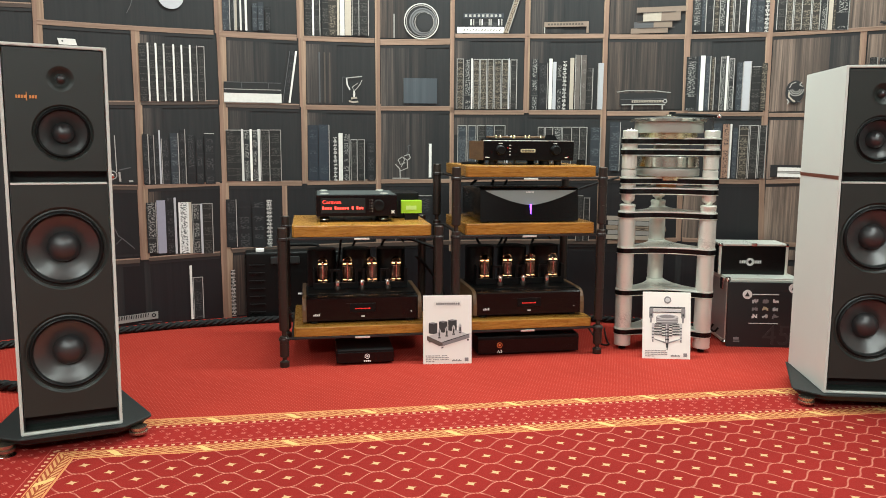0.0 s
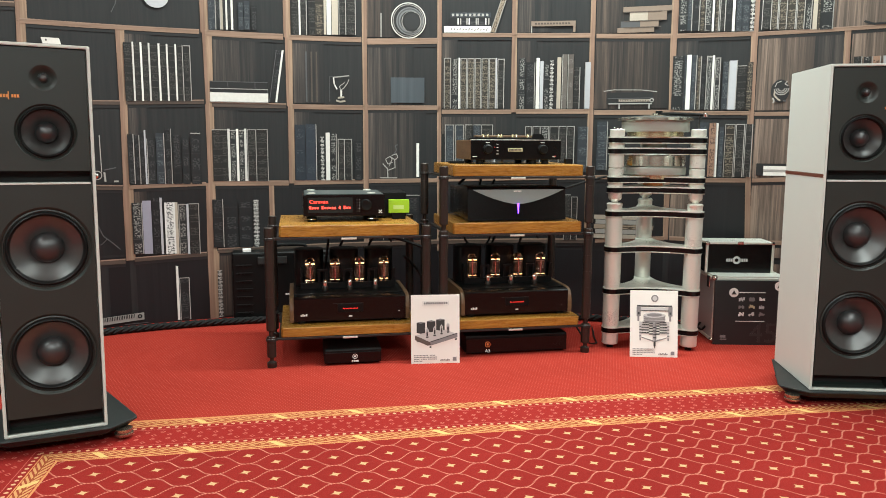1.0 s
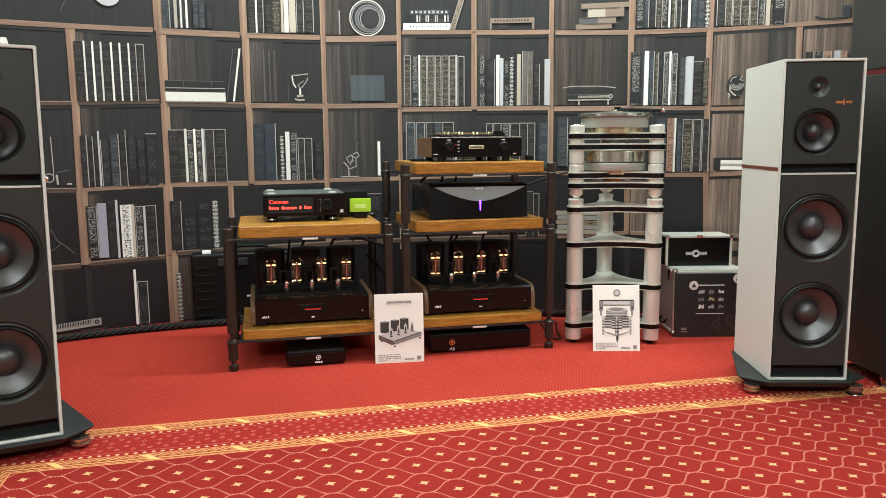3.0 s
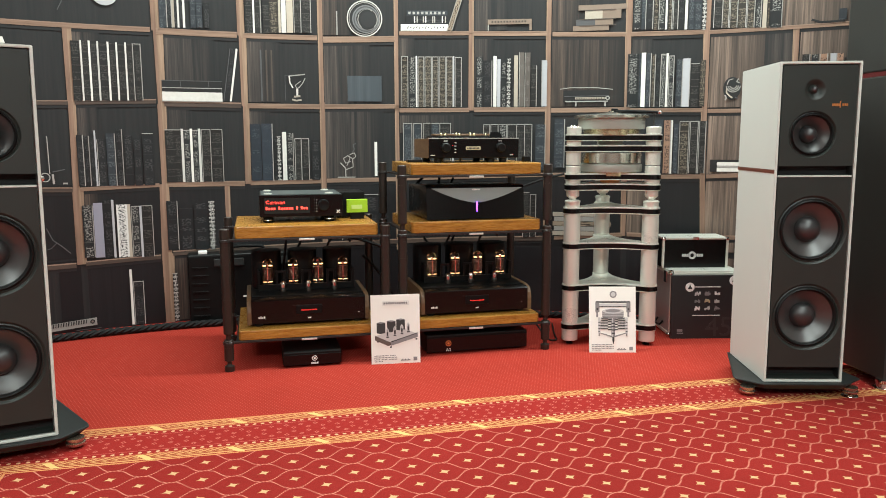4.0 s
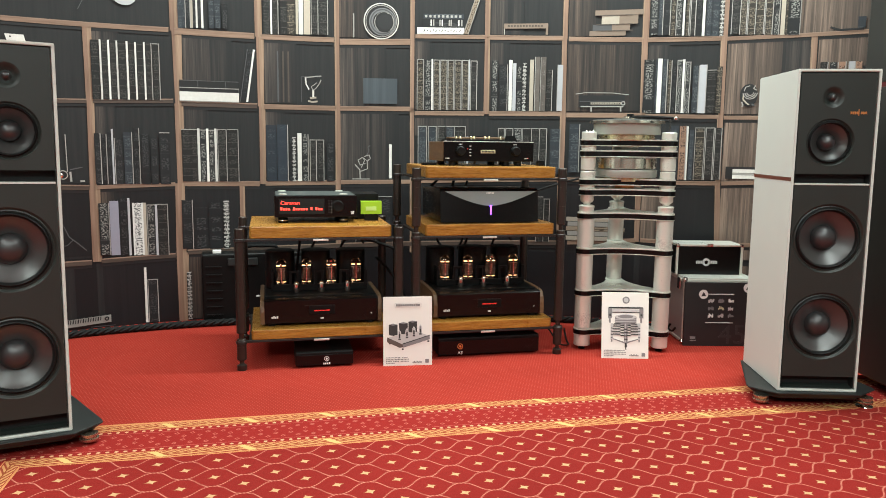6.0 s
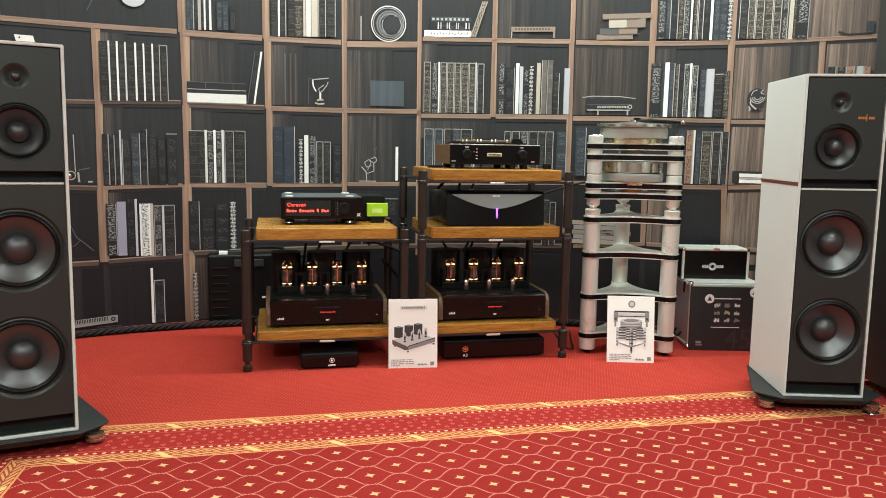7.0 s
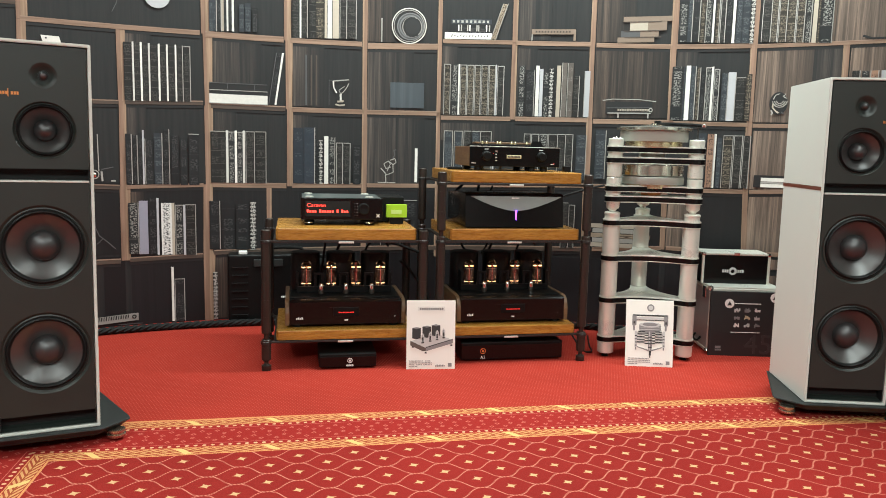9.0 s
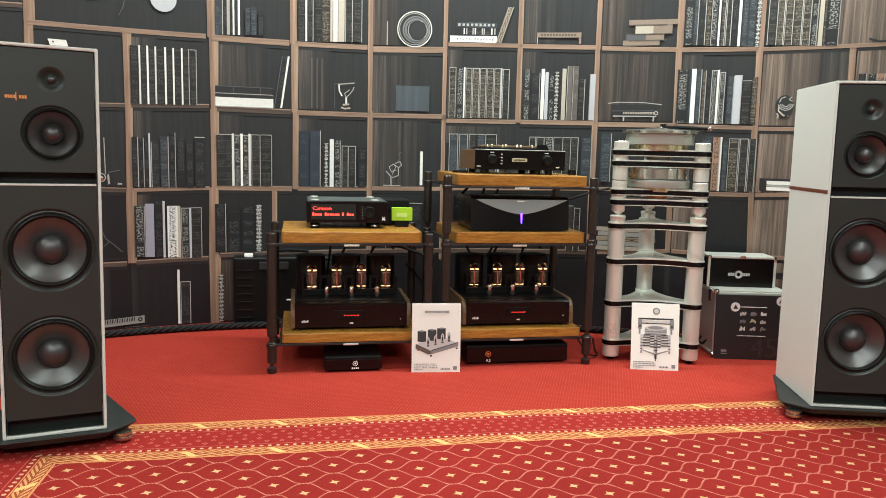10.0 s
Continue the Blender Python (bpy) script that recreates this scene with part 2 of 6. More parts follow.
def spine(name, body, letters, bands=0.0, dense=0.5, pitch=0.034, thick=0.05, text=1.0):
    """Printed book back: u across it, v up it; worn lettering in blocks and gilt cross bands."""
    k = Nodes(name)
    u, v, _ = k.split(k.tree.nodes.new("ShaderNodeUVMap").outputs[0])
    rnd = k.m("MULTIPLY", k.random(), 60.0)

    def field(a, b, detail=1.0):
        n = k.tree.nodes.new("ShaderNodeCombineXYZ")
        k.put(n.inputs[0], k.m("ADD", k.m("MULTIPLY", u, a), rnd))
        k.put(n.inputs[1], k.m("ADD", k.m("MULTIPLY", v, b), rnd))
        return k.noise(n.outputs[0], 1.0, detail)

    middle = k.span(k.m("ABSOLUTE", k.m("SUBTRACT", u, 0.5)), 0.30, 0.36, 1.0, 0.0)
    strokes = k.span(field(5.0, 170.0), 0.50, 0.56)
    blocks = k.span(field(0.0, 22.0), 0.62 - 0.3 * dense, 0.66 - 0.3 * dense)
    marks = k.m("MULTIPLY", k.m("MULTIPLY", strokes, middle), k.m("MULTIPLY", blocks, text))
    where = k.m("FRACT", k.m("ADD", k.m("DIVIDE", v, pitch), k.m("MULTIPLY", k.random(), 0.2)))
    lines = k.m("MULTIPLY", k.m("LESS_THAN", where, thick * 2), bands)
    tone = k.m("ADD", k.m("MULTIPLY", field(3.0, 40.0, 4.0), 0.8), k.m("MULTIPLY", k.random(), 0.5))
    col = k.mix(tone, tuple(c * 0.6 for c in body), tuple(min(1, c * 1.35) for c in body))
    col = k.mix(k.m("MAXIMUM", marks, k.m("MULTIPLY", lines, k.span(field(8.0, 30.0), 0.3, 0.6))), col, letters)
    return k.done(col, 0.5, 0.0, Specular_IOR_Level=0.36)


PRINT.update({
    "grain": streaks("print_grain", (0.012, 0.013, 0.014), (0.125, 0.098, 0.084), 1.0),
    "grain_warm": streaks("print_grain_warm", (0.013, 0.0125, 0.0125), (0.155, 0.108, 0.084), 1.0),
    # two boards darkened in colour for the dimmer foot of the wall
    "deep_shade": streaks("print_deep_shade_board", (0.0060, 0.0056, 0.0068), (0.014, 0.013, 0.015), 1.0),
    "half_shade": streaks("print_half_shade_board", (0.0078, 0.0080, 0.0090), (0.020, 0.019, 0.020), 1.0),
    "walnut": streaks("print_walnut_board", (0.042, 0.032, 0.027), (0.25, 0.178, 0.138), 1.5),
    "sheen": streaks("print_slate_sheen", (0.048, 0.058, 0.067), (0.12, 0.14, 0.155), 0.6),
    "shelf_lit": printed_wood("print_oak_lit_arris", (0.17, 0.11, 0.08), (0.36, 0.245, 0.18), 0),
    "rim": printed("print_pale_rim", (0.30, 0.285, 0.265)),
    "pale": printed("print_pale_grey", (0.40, 0.40, 0.42), 0.15),
    "lavender": printed("print_lavender_grey", (0.25, 0.245, 0.30), 0.2),
    "tanpale": spine("print_pale_tan", (0.27, 0.21, 0.155), (0.05, 0.035, 0.025), 0.0, 0.9),
    "leather": spine("print_black_leather", (0.011, 0.0105, 0.010), (0.105, 0.098, 0.088), 0.6, 0.5, 0.034, 0.05, 0.42),
    "tanleather": spine("print_gilt_leather", (0.022, 0.018, 0.014), (0.215, 0.178, 0.135), 0.85, 0.8, 0.031, 0.06, 0.6),
    "glyph": spine("print_lettered_black", (0.011, 0.012, 0.013), (0.30, 0.29, 0.27), 0.25, 0.75, 0.08, 0.03, 0.75),
    "slate": spine("print_slate_cloth", (0.023, 0.028, 0.034), (0.11, 0.118, 0.125), 0.35, 0.5, 0.06, 0.05, 0.6),
    "dark": spine("print_black_cloth", (0.0085, 0.009, 0.010), (0.045, 0.045, 0.046), 0.4, 0.5, 0.055, 0.03),
    "blue": spine("print_blue_cloth", (0.0185, 0.0245, 0.0335), (0.04, 0.05, 0.06), 0.2, 0.3, 0.1, 0.02),
    "ladder": spine("print_rungs", (0.012, 0.012, 0.012), (0.50, 0.48, 0.45), 1.0, 0.9, 0.021, 0.17),
    "label": spine("print_label", (0.56, 0.55, 0.53), (0.05, 0.05, 0.05), 0.0, 1.6, 0.05, 0.03),
    "brown": spine("print_brown_cloth", (0.085, 0.073, 0.064), (0.15, 0.13, 0.12), 0.1, 0.3),
    "brick": spine("print_russet_cloth", (0.27, 0.155, 0.105), (0.05, 0.03, 0.025), 0.5, 0.9),
})


def coated_cone():
    """Dark pulp under a satin sealing coat."""
    k = Nodes("dark_pulp_cone")
    v = k.coords()
    f, g = k.noise(v, 420, 3), k.noise(v, 14, 3)
    k.bump(f, 0.1, 0.0006)
    return k.done(k.mix(k.m("ADD", k.m("MULTIPLY", f, 0.5), k.m("MULTIPLY", g, 0.5)), (0.024, 0.024, 0.024), (0.038, 0.038, 0.037)), 0.40, 0.0,
                  Specular_IOR_Level=0.7, Coat_Weight=0.8, Coat_Roughness=0.34, Coat_IOR=1.6)


CARPET, PATTERN = plain_carpet(), pattern_carpet()
WALL = paint("wall_paint", (0.30, 0.29, 0.27), 0.8)
CEILING = paint("ceiling_paint", (0.50, 0.49, 0.47), 0.85)
SHELL = paint("silver_white_aluminium", (0.60, 0.622, 0.575), 0.40, 0.0, 0.05, 60, 0.08)
BAFFLE = paint("black_satin_baffle", (0.0172, 0.0222, 0.0194), 0.45, 0.0, 0.2, 60, 0.1)
MATTE = paint("matte_black_cabinet", (0.024, 0.0235, 0.021), 0.5, 0.0, 0.2, 40, 0.08)
BLACK = paint("black_plastic", (0.0034, 0.0034, 0.0034), 0.45, gloss=0.2)
GLOSS = paint("black_lacquer", (0.0034, 0.003, 0.003), 0.25, 0.0, 0.2, 30, 0.02, 0.3)
VOID = paint("black_recess", (0.004, 0.004, 0.004), 0.8)
RUBBER = paint("black_rubber", (0.006, 0.006, 0.006), 0.5, gloss=0.3)
CONE = coated_cone()
DOME = paint("dark_dust_cap", (0.020, 0.020, 0.021), 0.42, 0.0, 0.15, 60, 0.05, 0.9)
PLINTH = paint("dark_grey_plinth", (0.014, 0.0168, 0.0166), 0.45)
CHROME = paint("chrome", (0.75, 0.73, 0.70), 0.12, 1.0, 0.05, 40, 0.0)
FOOT = paint("polished_bronze_foot", (0.50, 0.40, 0.31), 0.24, 0.9, 0.1, 40, 0.0)
COPPER = paint("copper_badge", (0.75, 0.30, 0.10), 0.35, 0.6)
ALU = paint("satin_aluminium", (0.74, 0.745, 0.67), 0.30, 0.45, 0.06, 60, 0.06)
MIRROR = paint("turned_aluminium", (0.72, 0.71, 0.62), 0.16, 0.95, 0.02, 60, 0.0)
MATGREY = paint("dark_grey_mat", (0.07, 0.07, 0.065), 0.5)
BRASS = paint("pale_brass", (0.75, 0.66, 0.42), 0.25, 0.9)
GOLD = paint("gold_badge", (0.58, 0.51, 0.33), 0.4, 0.3)
ACRYLIC = paint("frosted_acrylic", (0.34, 0.35, 0.31), 0.4, 0.0, 0.08, 60, 0.02)
MAHOGANY = paint("red_brown_strip", (0.13, 0.035, 0.018), 0.45)
REDBAND = paint("dark_red_band", (0.10, 0.012, 0.012), 0.4)
BAMBOO = wood("bamboo_board", (0.19, 0.072, 0.010), (0.51, 0.250, 0.046), 0, 0.26, 1.8)
WALNUT = wood("walnut_cheek", (0.075, 0.038, 0.018), (0.19, 0.105, 0.050), 1, 0.4)
BRONZE = paint("dark_bronze_tube", (0.040, 0.030, 0.025), 0.36, 0.5, 0.25, 50, 0.05)
STEEL = paint("dark_steel_frame", (0.035, 0.032, 0.030), 0.4, 0.5)
SILVERFACE = paint("silver_fascia", (0.225, 0.26, 0.25), 0.45, 0.0)
PAPER = paint("white_card", (0.80, 0.785, 0.73), 0.6, 0.0, 0.03, 30, 0.02)
INK = paint("black_ink", (0.03, 0.03, 0.03), 0.6)
INKGREY = paint("grey_ink", (0.22, 0.21, 0.21), 0.6)
INKBROWN = paint("brown_ink", (0.10, 0.075, 0.062), 0.6)
INKLIGHT = paint("pale_grey_ink", (0.52, 0.51, 0.50), 0.6)
WHITEINK = paint("white_lettering", (0.78, 0.77, 0.74), 0.5)
LIME = paint("lime_green_card", (0.36, 0.62, 0.02), 0.5, 0.0, 0.04)
LIMEPALE = paint("pale_lime_patch", (0.55, 0.75, 0.22), 0.5, 0.0, 0.04)
REDGLOW = glow("red_display", (1.0, 0.06, 0.04), 2.4)
REDDIM = glow("red_badge_light", (1.0, 0.04, 0.03), 0.6)
VIOLET = glow("violet_light", (0.22, 0.06, 1.0), 4.5)
HEATER = glow("heater_glow", (1.0, 0.50, 0.22), 3.2)
LED = glow("white_led", (1.0, 0.95, 0.9), 1.2)
MICA = paint("tube_plates", (0.12, 0.085, 0.07), 0.4, 0.4)
LID = paint("grey_green_lid", (0.075, 0.088, 0.085), 0.4, 0.2)


def clear_glass():
    k = Nodes("tube_glass")
    return k.done((0.95, 0.93, 0.90), 0.02, 0.0, Transmission_Weight=1.0, IOR=1.45)


GLASS = clear_glass()

# ---- shapes ----


def thing(name, m, label, category, group="", kind=""):
    ob = new(name)
    ob.matrix_world = m
    ob.empty_display_size = 0.05
    return tagged(ob, label, category, group, kind)


def part(name, bm, material, parent=None, label=""):
    me = bpy.data.meshes.new(name)
    bm.normal_update()
    bm.to_mesh(me)
    bm.free()
    for mat in material if isinstance(material, (list, tuple)) else [material]:
        me.materials.append(mat)
    ob = new(name, me)
    if parent:
        ob.parent = parent
    if label:
        tagged(ob, label)
    return ob


def smooth(ob, angle=40):
    me = ob.data
    me.polygons.foreach_set("use_smooth", [True] * len(me.polygons))
    me.set_sharp_from_angle(angle=radians(angle))
    return ob


def box(x0, x1, y0, y1, z0, z1, bevel=0.0, seg=2, bm=None):
    bm = bm or bmesh.new()
    m = Matrix.Translation(((x0 + x1) / 2, (y0 + y1) / 2, (z0 + z1) / 2)) @ Matrix.Diagonal((abs(x1 - x0), abs(y1 - y0), abs(z1 - z0), 1))
    made = bmesh.ops.create_cube(bm, size=1, matrix=m)
    if bevel:
        edges = list({e for v in made["verts"] for e in v.link_edges})
        bmesh.ops.bevel(bm, geom=edges, offset=bevel, segments=seg, affect="EDGES", profile=0.6)
    return bm


def lathe(profile, turn=None, seg=32, bm=None):
    """Turns (radius, height) rows about z; turn places the result."""
    bm = bm or bmesh.new()
    turn = turn or Matrix()
    rings = []
    for r, h in profile:
        if r < 1e-6:
            rings.append([bm.verts.new(turn @ Vector((0, 0, h)))])
        else:
            rings.append([bm.verts.new(turn @ Vector((r * math.cos(2 * math.pi * i / seg), r * math.sin(2 * math.pi * i / seg), h))) for i in range(seg)])
    for a, b in zip(rings, rings[1:]):
        for i in range(seg):
            j = (i + 1) % seg
            loop = [a[i % len(a)], a[j % len(a)], b[j % len(b)], b[i % len(b)]]
            loop = [v for n, v in enumerate(loop) if v not in loop[:n]]
            if len(loop) > 2:
                bm.faces.new(loop)
    return bm


def rod(x, y, z0, z1, r, seg=20, chamfer=0.002, bm=None):
    c = min(chamfer, r * 0.4, abs(z1 - z0) * 0.4)
    return lathe([(0, z0), (r - c, z0), (r, z0 + c), (r, z1 - c), (r - c, z1), (0, z1)], Matrix.Translation((x, y, 0)), seg, bm)


def prism(outline, z0, z1, bevel=0.0, turn=None):
    """An outline in x and y, raised from z0 to z1."""
    bm = bmesh.new()
    low = [bm.verts.new((x, y, z0)) for x, y in outline]
    high = [bm.verts.new((x, y, z1)) for x, y in outline]
    n = len(outline)
    bm.faces.new(low[::-1])
    bm.faces.new(high)
    for i in range(n):
        bm.faces.new((low[i], low[(i + 1) % n], high[(i + 1) % n], high[i]))
    bmesh.ops.recalc_face_normals(bm, faces=bm.faces)
    if bevel:
        edges = [e for e in bm.edges if abs(e.verts[0].co.z - e.verts[1].co.z) < 1e-6]
        bmesh.ops.bevel(bm, geom=edges, offset=bevel, segments=2, affect="EDGES", profile=0.6)
    if turn:
        bm.transform(turn)
    return bm


def tube(points, r, seg=10, bm=None, twist=None):
    """A round cable through points, smoothed."""
    bm = bm or bmesh.new()
    pts = [Vector(p) for p in points]
    rings = []
    for i, p in enumerate(pts):
        d = (pts[min(i + 1, len(pts) - 1)] - pts[max(i - 1, 0)]).normalized()
        up = Vector((0, 0, 1)) if abs(d.z) < 0.9 else Vector((1, 0, 0))
        a = d.cross(up).normalized()
        b = a.cross(d)
        rings.append([bm.verts.new(p + r * (math.cos(2 * math.pi * j / seg) * a + math.sin(2 * math.pi * j / seg) * b)) for j in range(seg)])
    for a, b in zip(rings, rings[1:]):
        for j in range(seg):
            bm.faces.new((a[j], a[(j + 1) % seg], b[(j + 1) % seg], b[j]))
    bm.faces.new(rings[0][::-1])
    bm.faces.new(rings[-1])
    bmesh.ops.recalc_face_normals(bm, faces=bm.faces)
    return bm


def bend(points, n=10):
    """Catmull-Rom through points."""
    p = [Vector(q) for q in points]
    p = [2 * p[0] - p[1], *p, 2 * p[-1] - p[-2]]
    out = []
    for i in range(1, len(p) - 2):
        for j in range(n):
            t = j / n
            out.append(0.5 * (2 * p[i] + (p[i + 1] - p[i - 1]) * t + (2 * p[i - 1] - 5 * p[i] + 4 * p[i + 1] - p[i + 2]) * t * t + (3 * p[i] - p[i - 1] - 3 * p[i + 1] + p[i + 2]) * t ** 3))
    return out + [p[-2]]


def text_mesh(words, size, m, depth=0.0006):
    data = bpy.data.curves.new("lettering", "FONT")
    data.body, data.size, data.extrude, data.resolution_u = words, size, depth, 3
    ob = new("lettering", data)
    bpy.context.view_layer.update()
    me = bpy.data.meshes.new_from_object(ob)
    bpy.data.objects.remove(ob)
    bm = bmesh.new()
    bm.from_mesh(me)
    bpy.data.meshes.remove(me)
    bm.transform(m)
    return bm


TO_FRONT = Matrix.Rotation(radians(90), 4, "X")     # an axis of turning that points to -y

# ---- the hall ----
FLOOR_X, FLOOR_Y, HIGH = (-4.2, 4.4), (-5.0, 5.0), 3.0
tagged(part("floor", box(*FLOOR_X, *FLOOR_Y, -0.1, 0.0), CARPET), "plain red carpet woven with tiny pale dots", "floor", kind="structure")
tagged(part("ceiling", box(*FLOOR_X, *FLOOR_Y, HIGH, HIGH + 0.1), CEILING), "plain white ceiling of the hall", "ceiling", kind="structure")
for name, b in (("wall_west", (FLOOR_X[0] - 0.1, FLOOR_X[0], *FLOOR_Y)), ("wall_east", (FLOOR_X[1], FLOOR_X[1] + 0.1, *FLOOR_Y)),
                ("wall_south", (*FLOOR_X, FLOOR_Y[0] - 0.1, FLOOR_Y[0])), ("wall_north", (*FLOOR_X, FLOOR_Y[1], FLOOR_Y[1] + 0.1))):
    tagged(part(name, box(*b, 0, HIGH), WALL), "plain pale hall wall", "wall", kind="structure")

rug = part("patterned_carpet", prism([(-BAND, -6), (3.3, -6), (3.3, BAND), (-BAND, BAND)], 0.0005, 0.005), PATTERN)
rug.matrix_world = pose(-0.738, 2.138, 0, 0, 0, 8.8)
tagged(rug, "red hall carpet with star lattice and golden leaf border", "carpet", kind="structure")

# ---- curved display wall printed with bookshelves ----
CX, CY, RW = 0.40, 0.65, 3.55


def on_wall(s, z, off):
    a = s / RW
    return (CX + (RW - off) * math.sin(a), CY + (RW - off) * math.cos(a), z)


class Print:
    """Flat printed shapes that follow the wall."""

    def __init__(self):
        self.bm, self.mats = bmesh.new(), []
        self.uv = self.bm.loops.layers.uv.new("UVMap")

    def slot(self, key):
        if key not in self.mats:
            self.mats.append(key)
        return self.mats.index(key)

    def quad(self, key, s0, s1, z0, z1, off, lean=0.0, rise=0.0, taper=0.0):
        """u runs across from 0 to 1, v upwards in metres; rise lifts the far end, taper widens the top."""
        n = max(1, math.ceil(abs(s1 - s0) / 0.1))
        i = self.slot(key)
        low = [self.bm.verts.new(on_wall(s0 + (s1 - s0) * k / n, z0 + rise * k / n, off)) for k in range(n + 1)]
        top = [self.bm.verts.new(on_wall(s0 + (s1 - s0 + taper) * k / n + lean, z1 + rise * k / n, off)) for k in range(n + 1)]
        for k in range(n):
            f = self.bm.faces.new((low[k], low[k + 1], top[k + 1], top[k]))
            f.material_index = i
            for loop, uv in zip(f.loops, ((k / n, 0), ((k + 1) / n, 0), ((k + 1) / n, z1 - z0), (k / n, z1 - z0))):
                loop[self.uv].uv = uv

    def ring(self, key, s, z, r0, r1, off, squash=1.0):
        n, i = 36, self.slot(key)
        turn = [(math.cos(2 * math.pi * k / n), math.sin(2 * math.pi * k / n)) for k in range(n)]
        if r0 < 1e-6:
            self.bm.faces.new([self.bm.verts.new(on_wall(s + r1 * squash * c, z + r1 * d, off)) for c, d in turn]).material_index = i
            return
        a = [self.bm.verts.new(on_wall(s + r0 * squash * c, z + r0 * d, off)) for c, d in turn]
        b = [self.bm.verts.new(on_wall(s + r1 * squash * c, z + r1 * d, off)) for c, d in turn]
        for k in range(n):
            self.bm.faces.new((a[k], b[k], b[(k + 1) % n], a[(k + 1) % n])).material_index = i

    def stroke(self, key, pts, w, off):
        i = self.slot(key)
        for (s0, z0), (s1, z1) in zip(pts, pts[1:]):
            d = Vector((s1 - s0, z1 - z0)).normalized() * w / 2
            q = [(s0 - d.y, z0 + d.x), (s0 + d.y, z0 - d.x), (s1 + d.y, z1 - d.x), (s1 - d.y, z1 + d.x)]
            self.bm.faces.new([self.bm.verts.new(on_wall(*c, off)) for c in q]).material_index = i

    def link(self, name, label=""):
        for f in self.bm.faces:
            mid = f.calc_center_median()
            f.normal_update()
            if f.normal.dot(Vector((CX - mid.x, CY - mid.y, 0))) < 0:
                f.normal_flip()
        return part(name, self.bm, [PRINT[k] for k in self.mats], MURAL, label)


LAST, TALL = 2.345, 2.7


def wall_band(s0, s1, z0, z1, thick):
    bm = bmesh.new()
    n = 48
    cols = []
    for k in range(n + 1):
        s = s0 + (s1 - s0) * k / n
        cols.append([bm.verts.new(on_wall(s, z, o)) for z, o in ((z0, 0), (z1, 0), (z1, -thick), (z0, -thick))])
    for a, b in zip(cols, cols[1:]):
        for j in range(4):
            bm.faces.new((a[j], b[j], b[(j + 1) % 4], a[(j + 1) % 4]))
    bm.faces.new(cols[0])
    bm.faces.new(cols[-1][::-1])
    bmesh.ops.recalc_face_normals(bm, faces=bm.faces)
    return bm


MURAL = part("wall_display", wall_band(-3.6, LAST, 0, TALL, 0.04), PRINT["board"])
tagged(MURAL, "curved fabric display wall printed with dark bookshelves", "display wall", kind="structure")


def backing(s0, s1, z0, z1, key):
    """Printed back board whose grain shows at s0 and sinks into painted shade towards s1."""
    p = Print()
    p.quad(key, s0, s1, z0, z1, 0.002 if key in ("deep_shade", "half_shade") else 0.0035)
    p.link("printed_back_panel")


# weaker light on the lowest two rows, put in as darker boards
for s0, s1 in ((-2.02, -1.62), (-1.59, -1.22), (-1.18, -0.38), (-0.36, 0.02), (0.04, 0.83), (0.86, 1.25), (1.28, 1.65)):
    backing(s0, s1, 0.005, 0.360, "deep_shade")
    backing(s0, s1, 0.372, 0.735, "half_shade")
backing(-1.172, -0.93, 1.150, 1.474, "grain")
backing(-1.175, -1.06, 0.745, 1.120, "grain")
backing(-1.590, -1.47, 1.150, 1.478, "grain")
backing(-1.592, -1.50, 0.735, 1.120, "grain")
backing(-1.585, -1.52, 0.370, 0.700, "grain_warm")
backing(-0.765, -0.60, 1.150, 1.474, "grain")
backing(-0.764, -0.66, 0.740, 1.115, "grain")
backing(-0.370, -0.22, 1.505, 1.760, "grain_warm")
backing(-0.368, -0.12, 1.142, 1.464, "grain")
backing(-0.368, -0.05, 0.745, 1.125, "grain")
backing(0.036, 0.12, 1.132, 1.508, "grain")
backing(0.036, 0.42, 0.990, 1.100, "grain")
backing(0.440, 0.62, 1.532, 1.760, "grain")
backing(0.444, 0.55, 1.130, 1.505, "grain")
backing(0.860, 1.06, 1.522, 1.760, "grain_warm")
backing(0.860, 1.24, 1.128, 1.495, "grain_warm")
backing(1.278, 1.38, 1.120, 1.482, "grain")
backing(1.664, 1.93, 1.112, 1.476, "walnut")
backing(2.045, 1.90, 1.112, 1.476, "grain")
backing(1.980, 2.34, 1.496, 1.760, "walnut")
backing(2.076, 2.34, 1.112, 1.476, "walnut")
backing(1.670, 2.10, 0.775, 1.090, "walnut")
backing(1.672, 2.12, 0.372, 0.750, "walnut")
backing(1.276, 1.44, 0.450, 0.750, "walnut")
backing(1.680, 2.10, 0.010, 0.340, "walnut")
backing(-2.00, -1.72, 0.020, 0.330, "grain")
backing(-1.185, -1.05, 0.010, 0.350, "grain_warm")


def upright(z0, a0, b0, c0, z1, a1, b1, c1):
    """Front edge from a to b and the side that shows from b to c, at the foot and at the head. The side is coloured
    lighter, as lit in the printed picture.
    """
    p = Print()
    lo, hi = min(a0, b0), max(a0, b0)
    z0, z1 = z0 - 0.016, z1 + 0.016
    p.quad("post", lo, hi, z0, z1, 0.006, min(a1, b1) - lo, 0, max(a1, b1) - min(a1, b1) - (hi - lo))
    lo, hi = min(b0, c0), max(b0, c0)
    p.quad("post_side_lit", lo, hi, z0, z1, 0.005, min(b1, c1) - lo, 0, max(b1, c1) - min(b1, c1) - (hi - lo))
    p.link("printed_upright")


